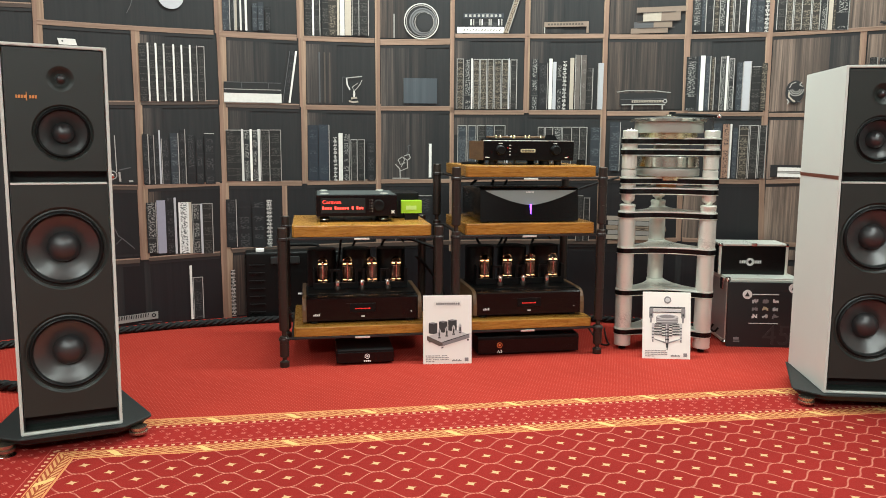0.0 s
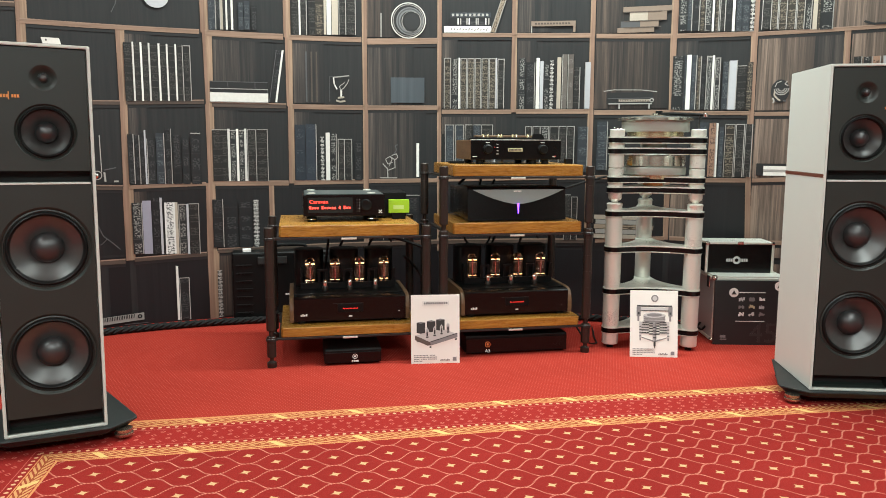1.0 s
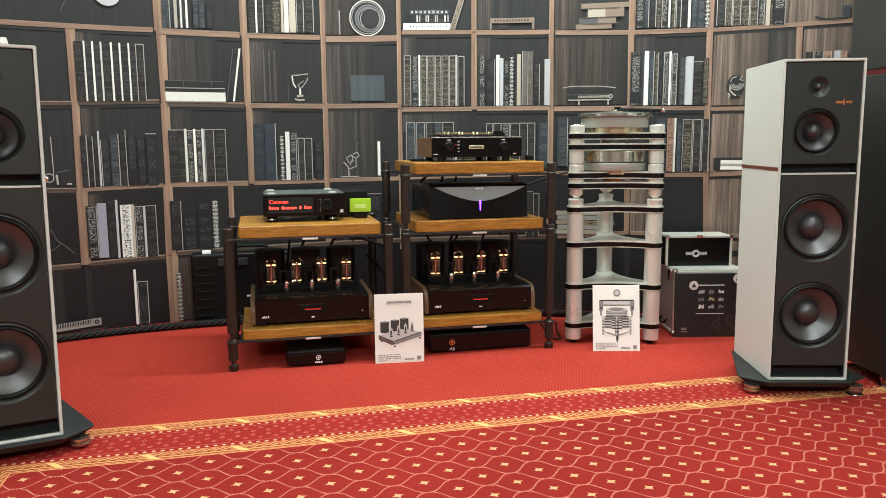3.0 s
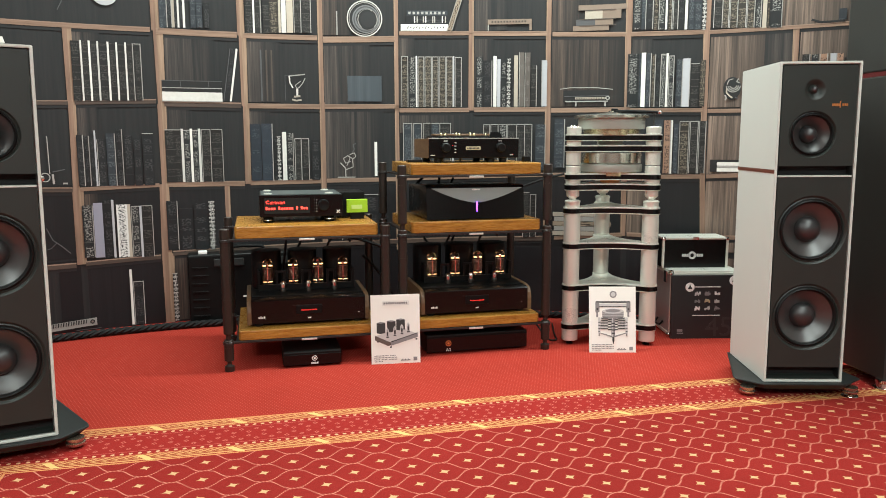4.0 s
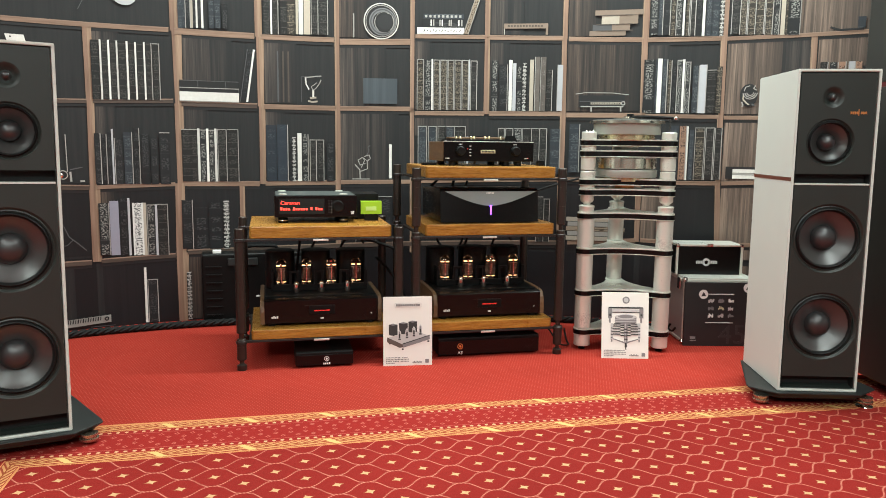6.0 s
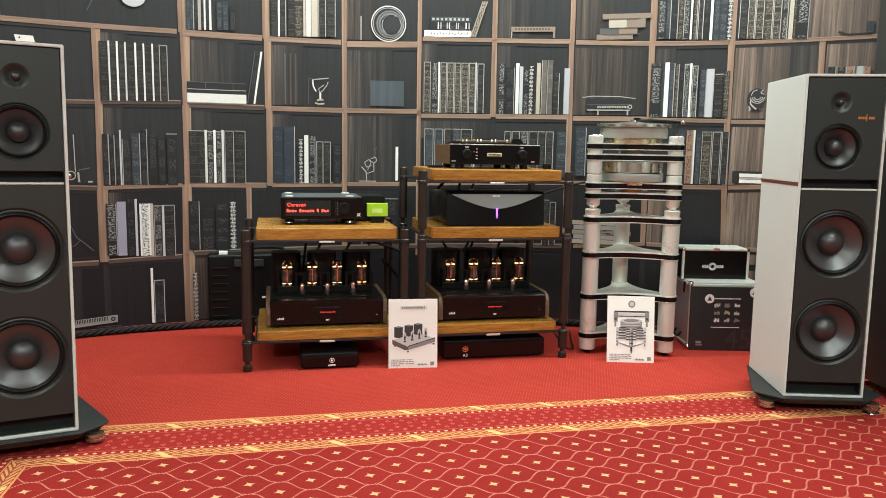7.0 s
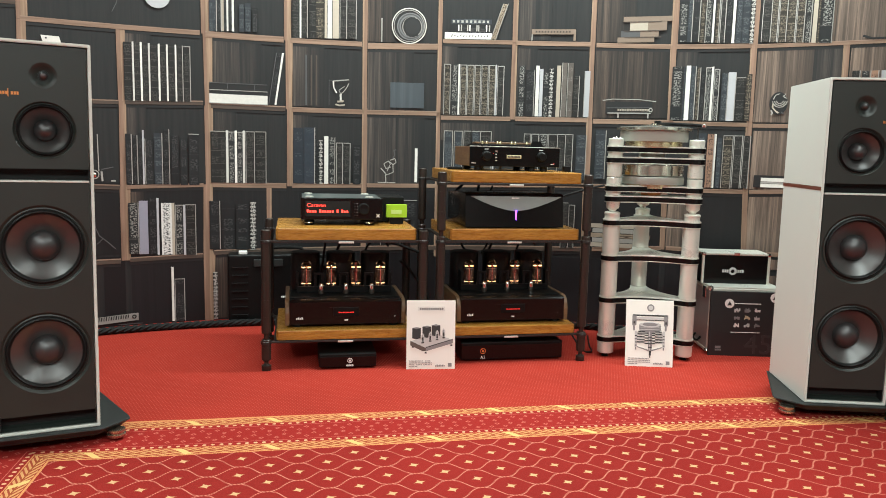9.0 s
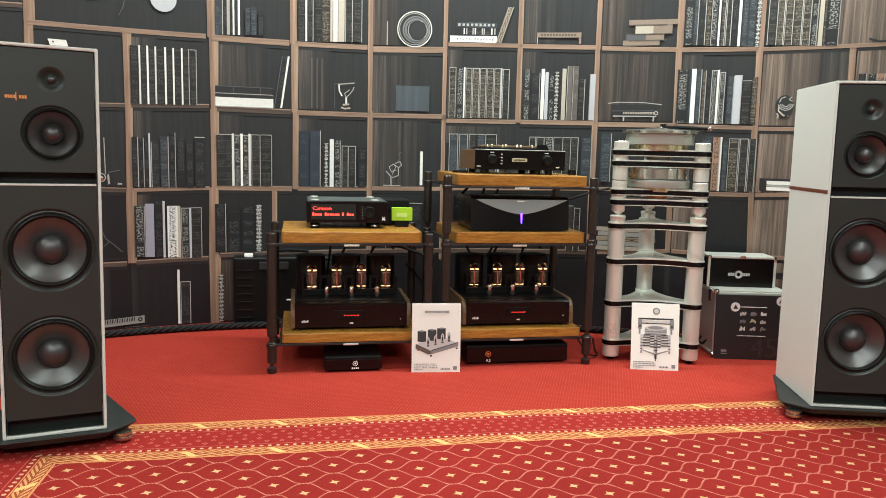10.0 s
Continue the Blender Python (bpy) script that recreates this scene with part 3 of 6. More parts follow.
def ledge(s0, z0, t0, s1, z1, t1, key):
    """Front edge of a printed board, a highlight along its top and the gloom under it coloured in."""
    p = Print()
    h = (t0 - z0 + t1 - z1) / 2
    p.quad(key, s0, s1, z0, z0 + h, 0.007, 0, z1 - z0)
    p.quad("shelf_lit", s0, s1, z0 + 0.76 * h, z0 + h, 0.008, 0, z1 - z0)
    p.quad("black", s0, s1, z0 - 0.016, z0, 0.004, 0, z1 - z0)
    p.link("printed_shelf")


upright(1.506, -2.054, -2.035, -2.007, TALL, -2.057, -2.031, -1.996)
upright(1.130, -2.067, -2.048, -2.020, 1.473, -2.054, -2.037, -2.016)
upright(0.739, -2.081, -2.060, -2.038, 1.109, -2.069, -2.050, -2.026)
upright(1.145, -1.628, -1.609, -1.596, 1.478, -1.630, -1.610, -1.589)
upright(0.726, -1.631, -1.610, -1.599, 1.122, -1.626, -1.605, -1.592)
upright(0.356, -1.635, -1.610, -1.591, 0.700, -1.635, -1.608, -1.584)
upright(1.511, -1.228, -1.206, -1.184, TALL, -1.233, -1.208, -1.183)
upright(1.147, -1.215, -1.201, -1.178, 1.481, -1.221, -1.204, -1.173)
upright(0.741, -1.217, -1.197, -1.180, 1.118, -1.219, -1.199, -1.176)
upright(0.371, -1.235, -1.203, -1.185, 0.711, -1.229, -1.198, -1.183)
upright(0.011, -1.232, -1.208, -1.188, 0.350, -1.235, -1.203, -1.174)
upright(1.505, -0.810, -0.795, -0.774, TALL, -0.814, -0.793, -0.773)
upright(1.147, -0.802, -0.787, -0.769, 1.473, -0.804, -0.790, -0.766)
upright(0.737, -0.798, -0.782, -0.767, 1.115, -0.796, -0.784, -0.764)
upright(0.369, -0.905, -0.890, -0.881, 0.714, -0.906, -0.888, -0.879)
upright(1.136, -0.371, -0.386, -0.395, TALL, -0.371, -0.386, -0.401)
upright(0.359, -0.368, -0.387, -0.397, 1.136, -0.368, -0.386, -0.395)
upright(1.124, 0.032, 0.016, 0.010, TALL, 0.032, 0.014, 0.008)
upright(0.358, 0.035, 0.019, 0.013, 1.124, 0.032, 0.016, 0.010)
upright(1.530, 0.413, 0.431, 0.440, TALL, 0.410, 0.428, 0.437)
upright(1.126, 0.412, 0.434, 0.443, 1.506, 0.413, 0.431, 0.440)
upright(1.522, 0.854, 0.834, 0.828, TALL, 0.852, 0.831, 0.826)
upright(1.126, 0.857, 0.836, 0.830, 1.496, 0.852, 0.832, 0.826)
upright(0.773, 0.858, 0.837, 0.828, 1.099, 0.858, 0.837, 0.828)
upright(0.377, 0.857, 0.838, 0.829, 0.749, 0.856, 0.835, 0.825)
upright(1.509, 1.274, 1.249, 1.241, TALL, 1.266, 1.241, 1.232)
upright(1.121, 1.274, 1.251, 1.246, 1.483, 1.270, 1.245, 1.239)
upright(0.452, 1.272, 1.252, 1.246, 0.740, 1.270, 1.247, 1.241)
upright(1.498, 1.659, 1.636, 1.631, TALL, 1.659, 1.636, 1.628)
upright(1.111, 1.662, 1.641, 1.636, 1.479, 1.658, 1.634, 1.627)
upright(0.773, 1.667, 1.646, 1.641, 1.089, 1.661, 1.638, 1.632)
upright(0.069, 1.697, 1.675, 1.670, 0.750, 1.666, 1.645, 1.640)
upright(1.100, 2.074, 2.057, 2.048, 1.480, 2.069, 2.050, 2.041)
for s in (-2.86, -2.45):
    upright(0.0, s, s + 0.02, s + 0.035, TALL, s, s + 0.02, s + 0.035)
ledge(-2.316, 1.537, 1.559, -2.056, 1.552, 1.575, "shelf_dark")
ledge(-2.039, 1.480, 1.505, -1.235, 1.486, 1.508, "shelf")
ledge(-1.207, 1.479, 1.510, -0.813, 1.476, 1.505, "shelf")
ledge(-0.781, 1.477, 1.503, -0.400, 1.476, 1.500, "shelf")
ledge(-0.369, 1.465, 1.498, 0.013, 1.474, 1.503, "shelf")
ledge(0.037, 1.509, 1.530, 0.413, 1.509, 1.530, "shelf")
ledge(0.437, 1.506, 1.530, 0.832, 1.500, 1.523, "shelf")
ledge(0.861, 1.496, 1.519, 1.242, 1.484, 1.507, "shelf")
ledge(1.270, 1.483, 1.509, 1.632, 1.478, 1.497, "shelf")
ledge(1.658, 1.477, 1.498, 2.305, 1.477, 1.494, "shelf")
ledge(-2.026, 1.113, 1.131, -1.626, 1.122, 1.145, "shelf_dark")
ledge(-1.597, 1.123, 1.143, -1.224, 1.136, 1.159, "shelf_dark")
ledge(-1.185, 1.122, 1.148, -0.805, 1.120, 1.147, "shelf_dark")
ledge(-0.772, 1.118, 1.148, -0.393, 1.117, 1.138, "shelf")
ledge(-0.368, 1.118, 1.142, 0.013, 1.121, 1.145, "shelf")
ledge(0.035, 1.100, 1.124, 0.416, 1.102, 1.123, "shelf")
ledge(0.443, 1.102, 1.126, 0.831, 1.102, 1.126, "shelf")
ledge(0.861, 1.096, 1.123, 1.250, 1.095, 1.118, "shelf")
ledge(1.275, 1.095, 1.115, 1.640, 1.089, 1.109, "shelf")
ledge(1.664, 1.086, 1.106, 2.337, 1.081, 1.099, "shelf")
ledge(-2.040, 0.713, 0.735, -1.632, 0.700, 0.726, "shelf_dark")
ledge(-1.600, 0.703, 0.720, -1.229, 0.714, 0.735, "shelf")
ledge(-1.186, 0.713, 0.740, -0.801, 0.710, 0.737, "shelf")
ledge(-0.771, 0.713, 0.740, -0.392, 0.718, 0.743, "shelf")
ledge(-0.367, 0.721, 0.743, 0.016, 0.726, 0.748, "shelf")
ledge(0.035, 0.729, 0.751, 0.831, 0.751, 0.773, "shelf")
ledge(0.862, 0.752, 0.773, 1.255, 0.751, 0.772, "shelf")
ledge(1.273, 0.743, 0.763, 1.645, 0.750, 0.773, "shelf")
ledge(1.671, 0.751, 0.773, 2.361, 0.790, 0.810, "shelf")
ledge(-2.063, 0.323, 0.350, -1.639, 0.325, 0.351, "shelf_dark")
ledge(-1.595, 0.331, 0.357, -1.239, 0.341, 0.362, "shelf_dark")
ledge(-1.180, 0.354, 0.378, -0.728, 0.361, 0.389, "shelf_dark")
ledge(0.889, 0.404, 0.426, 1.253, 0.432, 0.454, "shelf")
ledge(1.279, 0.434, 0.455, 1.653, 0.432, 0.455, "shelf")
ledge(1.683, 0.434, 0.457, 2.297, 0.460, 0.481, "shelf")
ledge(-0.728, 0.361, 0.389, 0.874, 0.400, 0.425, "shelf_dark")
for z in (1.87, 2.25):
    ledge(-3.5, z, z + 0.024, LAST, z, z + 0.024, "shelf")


def book(s0, s1, z0, z1, kind, edges="", lean=0.0):
    """A printed spine; edges names its pale rims: l, r and t."""
    p = Print()
    p.quad(kind, s0, s1, z0, z1, 0.010, lean)
    if "l" in edges:
        p.quad("rim", s0, s0 + 0.0034, z0, z1, 0.012, lean)
    if "r" in edges:
        p.quad("rim", s1 - 0.0040, s1, z0, z1, 0.012, lean)
    if "t" in edges:
        p.quad("rim", s0, s1, z1 - 0.0040, z1, 0.0125)
    p.link("printed_book")


book(-1.189, -1.167, 1.510, 1.774, "slate")
book(-1.167, -1.150, 1.512, 1.770, "slate", "r")
book(-1.150, -1.127, 1.513, 1.791, "dark", "r")
book(-1.127, -1.116, 1.514, 1.806, "cream")
book(-1.116, -1.102, 1.514, 1.807, "dark")
book(-1.102, -1.093, 1.515, 1.803, "white")
book(-1.093, -1.076, 1.516, 1.803, "dark")
book(-1.076, -1.065, 1.516, 1.799, "white")
book(-1.039, -1.013, 1.518, 1.655, "slate")
book(-1.010, -0.981, 1.520, 1.663, "slate")
book(-0.975, -0.944, 1.521, 1.642, "dark")
book(-0.768, -0.730, 1.504, 1.801, "leather", "t")
book(-0.730, -0.721, 1.505, 1.859, "white")
book(-0.721, -0.688, 1.505, 1.832, "leather", "r")
book(-0.679, -0.644, 1.507, 1.834, "leather")
book(-0.644, -0.602, 1.508, 1.836, "tanleather")
book(-0.599, -0.587, 1.510, 1.866, "cream")
book(-0.584, -0.560, 1.510, 1.867, "white")
book(-0.557, -0.524, 1.511, 1.868, "cream")
book(-0.520, -0.481, 1.512, 1.835, "leather", "lr")
book(-0.478, -0.430, 1.513, 1.843, "leather", "r")
book(1.276, 1.318, 1.517, 1.800, "glyph")
book(1.320, 1.342, 1.515, 1.784, "slate", "r")
book(1.345, 1.378, 1.514, 1.788, "dark", "r")
book(1.381, 1.402, 1.512, 1.794, "tanleather")
book(1.405, 1.435, 1.511, 1.800, "glyph", "l")
book(1.438, 1.448, 1.510, 1.804, "white")
book(1.454, 1.472, 1.509, 1.789, "tanleather", "r")
book(1.475, 1.502, 1.508, 1.789, "leather", "lr")
book(1.505, 1.531, 1.506, 1.782, "dark")
book(1.534, 1.547, 1.505, 1.810, "white")
book(1.552, 1.579, 1.504, 1.767, "slate")
book(1.581, 1.615, 1.502, 1.770, "slate")
book(1.618, 1.638, 1.500, 1.783, "ladder")
book(1.672, 1.710, 1.506, 1.762, "leather", "l")
book(1.712, 1.746, 1.503, 1.767, "tanleather", "lr")
book(1.748, 1.786, 1.501, 1.763, "tanleather", "lr")
book(1.788, 1.826, 1.499, 1.757, "tanleather", "r")
book(1.828, 1.865, 1.496, 1.756, "tanleather", "lr")
book(1.868, 1.895, 1.494, 1.755, "glyph", "r")
book(1.900, 1.919, 1.492, 1.763, "cream")
book(1.922, 1.931, 1.490, 1.750, "tanleather")
book(1.934, 1.989, 1.489, 1.744, "glyph", "r")
book(-1.599, -1.562, 1.141, 1.425, "leather")
book(-1.559, -1.551, 1.142, 1.429, "white")
book(-1.551, -1.522, 1.143, 1.425, "leather")
book(-1.522, -1.513, 1.143, 1.429, "white")
book(-1.513, -1.484, 1.144, 1.427, "leather")
book(-1.484, -1.476, 1.145, 1.428, "white")
book(-1.476, -1.438, 1.145, 1.426, "leather")
book(-1.438, -1.429, 1.146, 1.428, "white")
book(-1.429, -1.399, 1.146, 1.426, "leather")
book(-1.399, -1.391, 1.147, 1.427, "white")
book(-1.391, -1.358, 1.147, 1.425, "leather")
book(-1.358, -1.350, 1.148, 1.429, "white")
book(-1.350, -1.319, 1.148, 1.427, "leather", "r")
book(-1.316, -1.283, 1.149, 1.426, "leather", "rt")
book(0.047, 0.084, 1.129, 1.399, "tanleather", "lrt")
book(0.088, 0.125, 1.129, 1.396, "glyph")
book(0.125, 0.134, 1.129, 1.400, "white")
book(0.137, 0.171, 1.129, 1.397, "tanleather", "lrt")
book(0.174, 0.212, 1.130, 1.397, "tanleather", "lrt")
book(0.215, 0.249, 1.130, 1.397, "tanleather", "lrt")
book(0.252, 0.289, 1.130, 1.397, "tanleather", "lrt")
book(0.292, 0.329, 1.130, 1.397, "tanleather", "lrt")
book(0.329, 0.335, 1.130, 1.400, "pale")
book(0.338, 0.375, 1.130, 1.394, "leather", "lrt")
book(0.452, 0.489, 1.129, 1.396, "glyph")
book(0.492, 0.541, 1.129, 1.375, "dark", "r")
book(0.547, 0.565, 1.129, 1.398, "white")
book(0.568, 0.586, 1.129, 1.381, "pale")
book(0.589, 0.617, 1.129, 1.362, "glyph")
book(0.620, 0.641, 1.129, 1.383, "ladder")
book(0.647, 0.656, 1.129, 1.335, "dark")
book(0.659, 0.680, 1.129, 1.400, "cream")
book(0.686, 0.713, 1.129, 1.415, "brown", "l")
book(0.716, 0.746, 1.129, 1.414, "brown", "l")
book(0.749, 0.782, 1.129, 1.346, "leather", "r")
book(0.806, 0.836, 1.129, 1.372, "pale", "l")
book(1.257, 1.313, 1.121, 1.393, "glyph")
book(1.316, 1.327, 1.120, 1.395, "slate")
book(1.327, 1.349, 1.120, 1.397, "white")
book(1.352, 1.377, 1.120, 1.393, "slate", "r")
book(1.380, 1.399, 1.120, 1.387, "tanleather", "r")
book(1.402, 1.421, 1.120, 1.375, "dark")
book(1.424, 1.451, 1.119, 1.388, "glyph", "lt")
book(1.451, 1.462, 1.119, 1.390, "white")
book(1.465, 1.492, 1.119, 1.378, "glyph", "lrt")
book(1.503, 1.535, 1.119, 1.357, "slate", "r")
book(1.535, 1.572, 1.118, 1.361, "pale", "r")
book(1.575, 1.617, 1.118, 1.335, "leather", "t")
book(1.620, 1.646, 1.117, 1.350, "tanleather")
book(2.089, 2.124, 1.087, 1.355, "leather", "r")
book(2.131, 2.160, 1.085, 1.352, "glyph")
book(2.165, 2.201, 1.085, 1.353, "brick", "lr")
book(2.209, 2.240, 1.084, 1.353, "pale", "lr")
book(2.240, 2.266, 1.083, 1.351, "brick")
book(2.271, 2.303, 1.082, 1.331, "dark")
book(-1.602, -1.572, 0.728, 0.978, "dark", "r")
book(-1.569, -1.545, 0.728, 0.973, "dark", "r")
book(-1.542, -1.523, 0.727, 0.990, "dark")
book(-1.523, -1.515, 0.727, 0.999, "pale")
book(-1.512, -1.471, 0.727, 0.956, "dark", "l")
book(-1.468, -1.427, 0.726, 0.985, "slate", "r")
book(-1.424, -1.393, 0.726, 1.006, "dark", "r")
book(-1.388, -1.346, 0.725, 0.975, "dark")
book(-1.343, -1.306, 0.724, 0.963, "dark")
book(-1.300, -1.249, 0.724, 0.987, "dark", "t")
book(-1.191, -1.145, 0.737, 1.006, "leather", "t")
book(-1.145, -1.113, 0.737, 1.006, "leather", "t")
book(-1.113, -1.101, 0.737, 1.010, "white")
book(-1.101, -1.069, 0.736, 1.004, "glyph", "t")
book(-1.069, -1.057, 0.736, 1.010, "white")
book(-1.057, -1.028, 0.736, 1.004, "glyph", "t")
book(-1.028, -1.016, 0.736, 1.011, "white")
book(-1.013, -0.966, 0.736, 1.008, "leather", "lrt")
book(-0.963, -0.906, 0.735, 1.009, "leather", "rt")
book(-0.764, -0.709, 0.737, 1.035, "blue")
book(-0.706, -0.648, 0.737, 1.038, "blue", "r")
book(-0.642, -0.627, 0.737, 0.969, "dark")
book(-0.627, -0.608, 0.737, 0.972, "ladder")
book(-0.599, -0.577, 0.737, 0.994, "white")
book(-0.574, -0.540, 0.737, 0.988, "glyph", "r")
book(-0.534, -0.497, 0.737, 0.961, "leather", "lrt")
book(-0.494, -0.457, 0.737, 0.961, "leather", "rt")
book(-0.444, -0.401, 0.737, 0.952, "dark")
book(0.054, 0.104, 0.776, 1.042, "slate", "lrt")
book(0.110, 0.157, 0.776, 1.042, "slate", "lrt")
book(0.163, 0.204, 0.777, 1.043, "leather", "lt")
book(0.210, 0.251, 0.777, 1.043, "slate", "t")
book(0.254, 0.317, 0.778, 1.043, "leather", "lrt")
book(0.323, 0.332, 0.778, 0.988, "pale")
book(0.494, 0.531, 0.786, 1.035, "leather", "lrt")
book(0.534, 0.577, 0.787, 1.035, "leather", "lrt")
book(0.580, 0.623, 0.787, 1.035, "glyph", "rt")
book(0.626, 0.672, 0.788, 1.036, "leather", "lt")
book(0.675, 0.715, 0.789, 1.036, "leather", "lt")
book(0.718, 0.761, 0.789, 1.036, "leather", "lrt")
book(0.779, 0.833, 0.790, 1.033, "slate", "r")
book(0.881, 0.937, 0.801, 1.060, "slate", "r")
book(1.404, 1.448, 0.772, 1.054, "slate")
book(1.453, 1.489, 0.774, 1.051, "brick", "r")
book(1.489, 1.497, 0.774, 1.051, "white")
book(1.503, 1.525, 0.775, 1.031, "slate")
book(1.530, 1.579, 0.775, 1.045, "tanleather", "lrt")
book(1.582, 1.624, 0.777, 1.045, "leather", "lrt")
book(1.627, 1.662, 0.778, 1.044, "leather", "lr")
book(-1.598, -1.549, 0.372, 0.633, "glyph", "r")
book(-1.547, -1.505, 0.369, 0.643, "lavender")
book(-1.502, -1.463, 0.366, 0.654, "dark")
book(-1.463, -1.452, 0.364, 0.656, "pale")
book(-1.441, -1.390, 0.363, 0.631, "label")
book(-1.390, -1.376, 0.361, 0.631, "cream")
book(-1.373, -1.333, 0.360, 0.621, "glyph", "lt")
book(-1.333, -1.322, 0.358, 0.621, "pale")
book(-1.322, -1.270, 0.357, 0.623, "leather", "rt")
book(-1.202, -1.147, 0.385, 0.641, "dark", "r")
book(-1.141, -1.073, 0.383, 0.631, "dark")
book(-1.067, -0.998, 0.380, 0.624, "dark")
book(-0.992, -0.962, 0.378, 0.641, "ladder")
book(-0.289, -0.238, 0.403, 0.637, "dark", "l")
book(-0.232, -0.175, 0.403, 0.643, "leather", "r")
book(-0.168, -0.086, 0.402, 0.656, "dark", "t")
book(0.714, 0.751, 0.416, 0.666, "leather", "lt")
book(0.754, 0.788, 0.418, 0.655, "leather", "lrt")
book(-1.398, -1.386, 0.009, 0.297, "white")
book(-1.383, -1.332, 0.008, 0.234, "dark", "lrt")
book(-1.188, -1.164, 0.008, 0.261, "ladder")

p = Print()                                   # two pale discs and a thin hoop in the wide top cell
for s, z in ((-1.436, 1.662), (-1.764, 1.690)):
    p.ring("pale", s, z, 0.0, 0.062, 0.010)
p.stroke("mid", [(-1.618, 1.70), (-1.614, 1.65), (-1.624, 1.605), (-1.645, 1.563)], 0.004, 0.011)
p.link("printed_disc_ornament")
p = Print()                                   # ringed round ornament, its hollow set aside
for s, z, r0, r1, key in ((-0.147, 1.593, 0.0, 0.092, "black"), (-0.147, 1.593, 0.089, 0.0945, "white"), (-0.147, 1.593, 0.080, 0.084, "rim"), (-0.141, 1.590, 0.050, 0.072, "grey"),
                          (-0.140, 1.590, 0.060, 0.066, "mid"), (-0.131, 1.587, 0.0, 0.054, "black"), (-0.131, 1.587, 0.049, 0.054, "rim"), (-0.128, 1.588, 0.0, 0.040, "dark")):
    p.ring(key, s, z, r0, r1, 0.010 + 0.0004 * len(p.bm.faces) ** 0.5)
p.quad("rim", -0.298, -0.291, 1.505, 1.629, 0.010)
p.link("printed_ring_ornament")
p = Print()                                   # lying volumes with lettering, and one that leans
p.quad("white", 0.046, 0.300, 1.533, 1.566, 0.010)
for k in range(13):
    p.stroke("black", [(0.082 + k * 0.016, 1.543 + 0.004 * (k % 2)), (0.088 + k * 0.016, 1.556 - 0.003 * (k % 3))], 0.0042, 0.012)
p.quad("dark", 0.074, 0.311, 1.566, 1.613, 0.010)
p.quad("slate", 0.080, 0.298, 1.613, 1.637, 0.010)
for k, s in enumerate((0.118, 0.132, 0.166, 0.178, 0.216, 0.226, 0.268, 0.284)):
    p.quad("rim" if k % 3 else "white", s, s + 0.006, 1.574, 1.607, 0.012)
for k in range(9):
    p.quad("rim", 0.088 + 0.023 * k, 0.100 + 0.023 * k, 1.618, 1.631, 0.012)
p.link("printed_lying_books")
book(0.294, 0.324, 1.533, 1.720, "tanpale", "lr", 0.062)
p = Print()                                   # low bench
p.quad("tan", 0.515, 0.750, 1.563, 1.589, 0.010)
for k in range(12):
    p.quad("bronze", 0.535 + 0.016 * k, 0.545 + 0.016 * k, 1.572, 1.581, 0.011)
p.quad("rim", 0.515, 0.520, 1.530, 1.563, 0.010)
p.quad("tan", 0.738, 0.750, 1.530, 1.563, 0.010)
p.link("printed_bench")
p = Print()                                   # pile of lying books
p.quad("tan", 0.968, 1.155, 1.519, 1.545, 0.010)
p.quad("mid", 0.984, 1.083, 1.546, 1.577, 0.010)
p.quad("tan", 1.083, 1.176, 1.546, 1.577, 0.010)
p.quad("cream", 1.029, 1.120, 1.578, 1.623, 0.010)
p.quad("tan", 1.120, 1.216, 1.578, 1.623, 0.010)
p.quad("tan", 0.995, 1.242, 1.624, 1.650, 0.010)
for z in (1.543, 1.575, 1.621):
    p.quad("bronze", 1.00, 1.19, z, z + 0.004, 0.012)
p.link("printed_book_pile")
p = Print()                                   # lying albums
p.quad("white", -1.193, -0.898, 1.147, 1.196, 0.010)
p.quad("rim", -1.193, -0.898, 1.147, 1.151, 0.012)
p.quad("black", -1.193, -0.903, 1.198, 1.252, 0.010)
for z in (1.214, 1.250):
    p.quad("rim" if z < 1.23 else "mid", -1.193, -0.899, z, z + 0.004, 0.012)
for s in (-1.104, -0.966, -0.902):
    p.quad("mid", s, s + 0.003, 1.216 if s < -0.95 else 1.196, 1.250 if s < -0.95 else 1.216, 0.012)
p.link("printed_lying_books")
p = Print()                                   # thin leaning volume
p.quad("dark", -0.890, -0.862, 1.152, 1.421, 0.009, 0.042)
p.quad("mid", -0.894, -0.890, 1.152, 1.421, 0.010, 0.042)
p.quad("white", -0.862, -0.852, 1.152, 1.421, 0.011, 0.040)
p.link("printed_book")
p = Print()                                   # vases of dark streaks behind the cup
for s in (-0.70, -0.672, -0.645):
    p.quad("mid" if s == -0.70 else "bronze", s, s + 0.008, 1.156, 1.42, 0.006)
p.link("printed_streaks")
p = Print()                                   # angular cup on a stem
p.stroke("mid", [(-0.574, 1.160), (-0.574, 1.292), (-0.545, 1.292)], 0.003, 0.009)
p.stroke("rim", [(-0.552, 1.288), (-0.468, 1.298)], 0.006, 0.010)
p.stroke("white", [(-0.552, 1.288), (-0.549, 1.253), (-0.534, 1.226)], 0.007, 0.011)
p.stroke("rim", [(-0.470, 1.278), (-0.478, 1.258), (-0.498, 1.232), (-0.512, 1.222)], 0.005, 0.011)
p.stroke("rim", [(-0.492, 1.262), (-0.522, 1.240), (-0.512, 1.220)], 0.004, 0.012)
p.stroke("white", [(-0.512, 1.222), (-0.512, 1.186)], 0.010, 0.011)
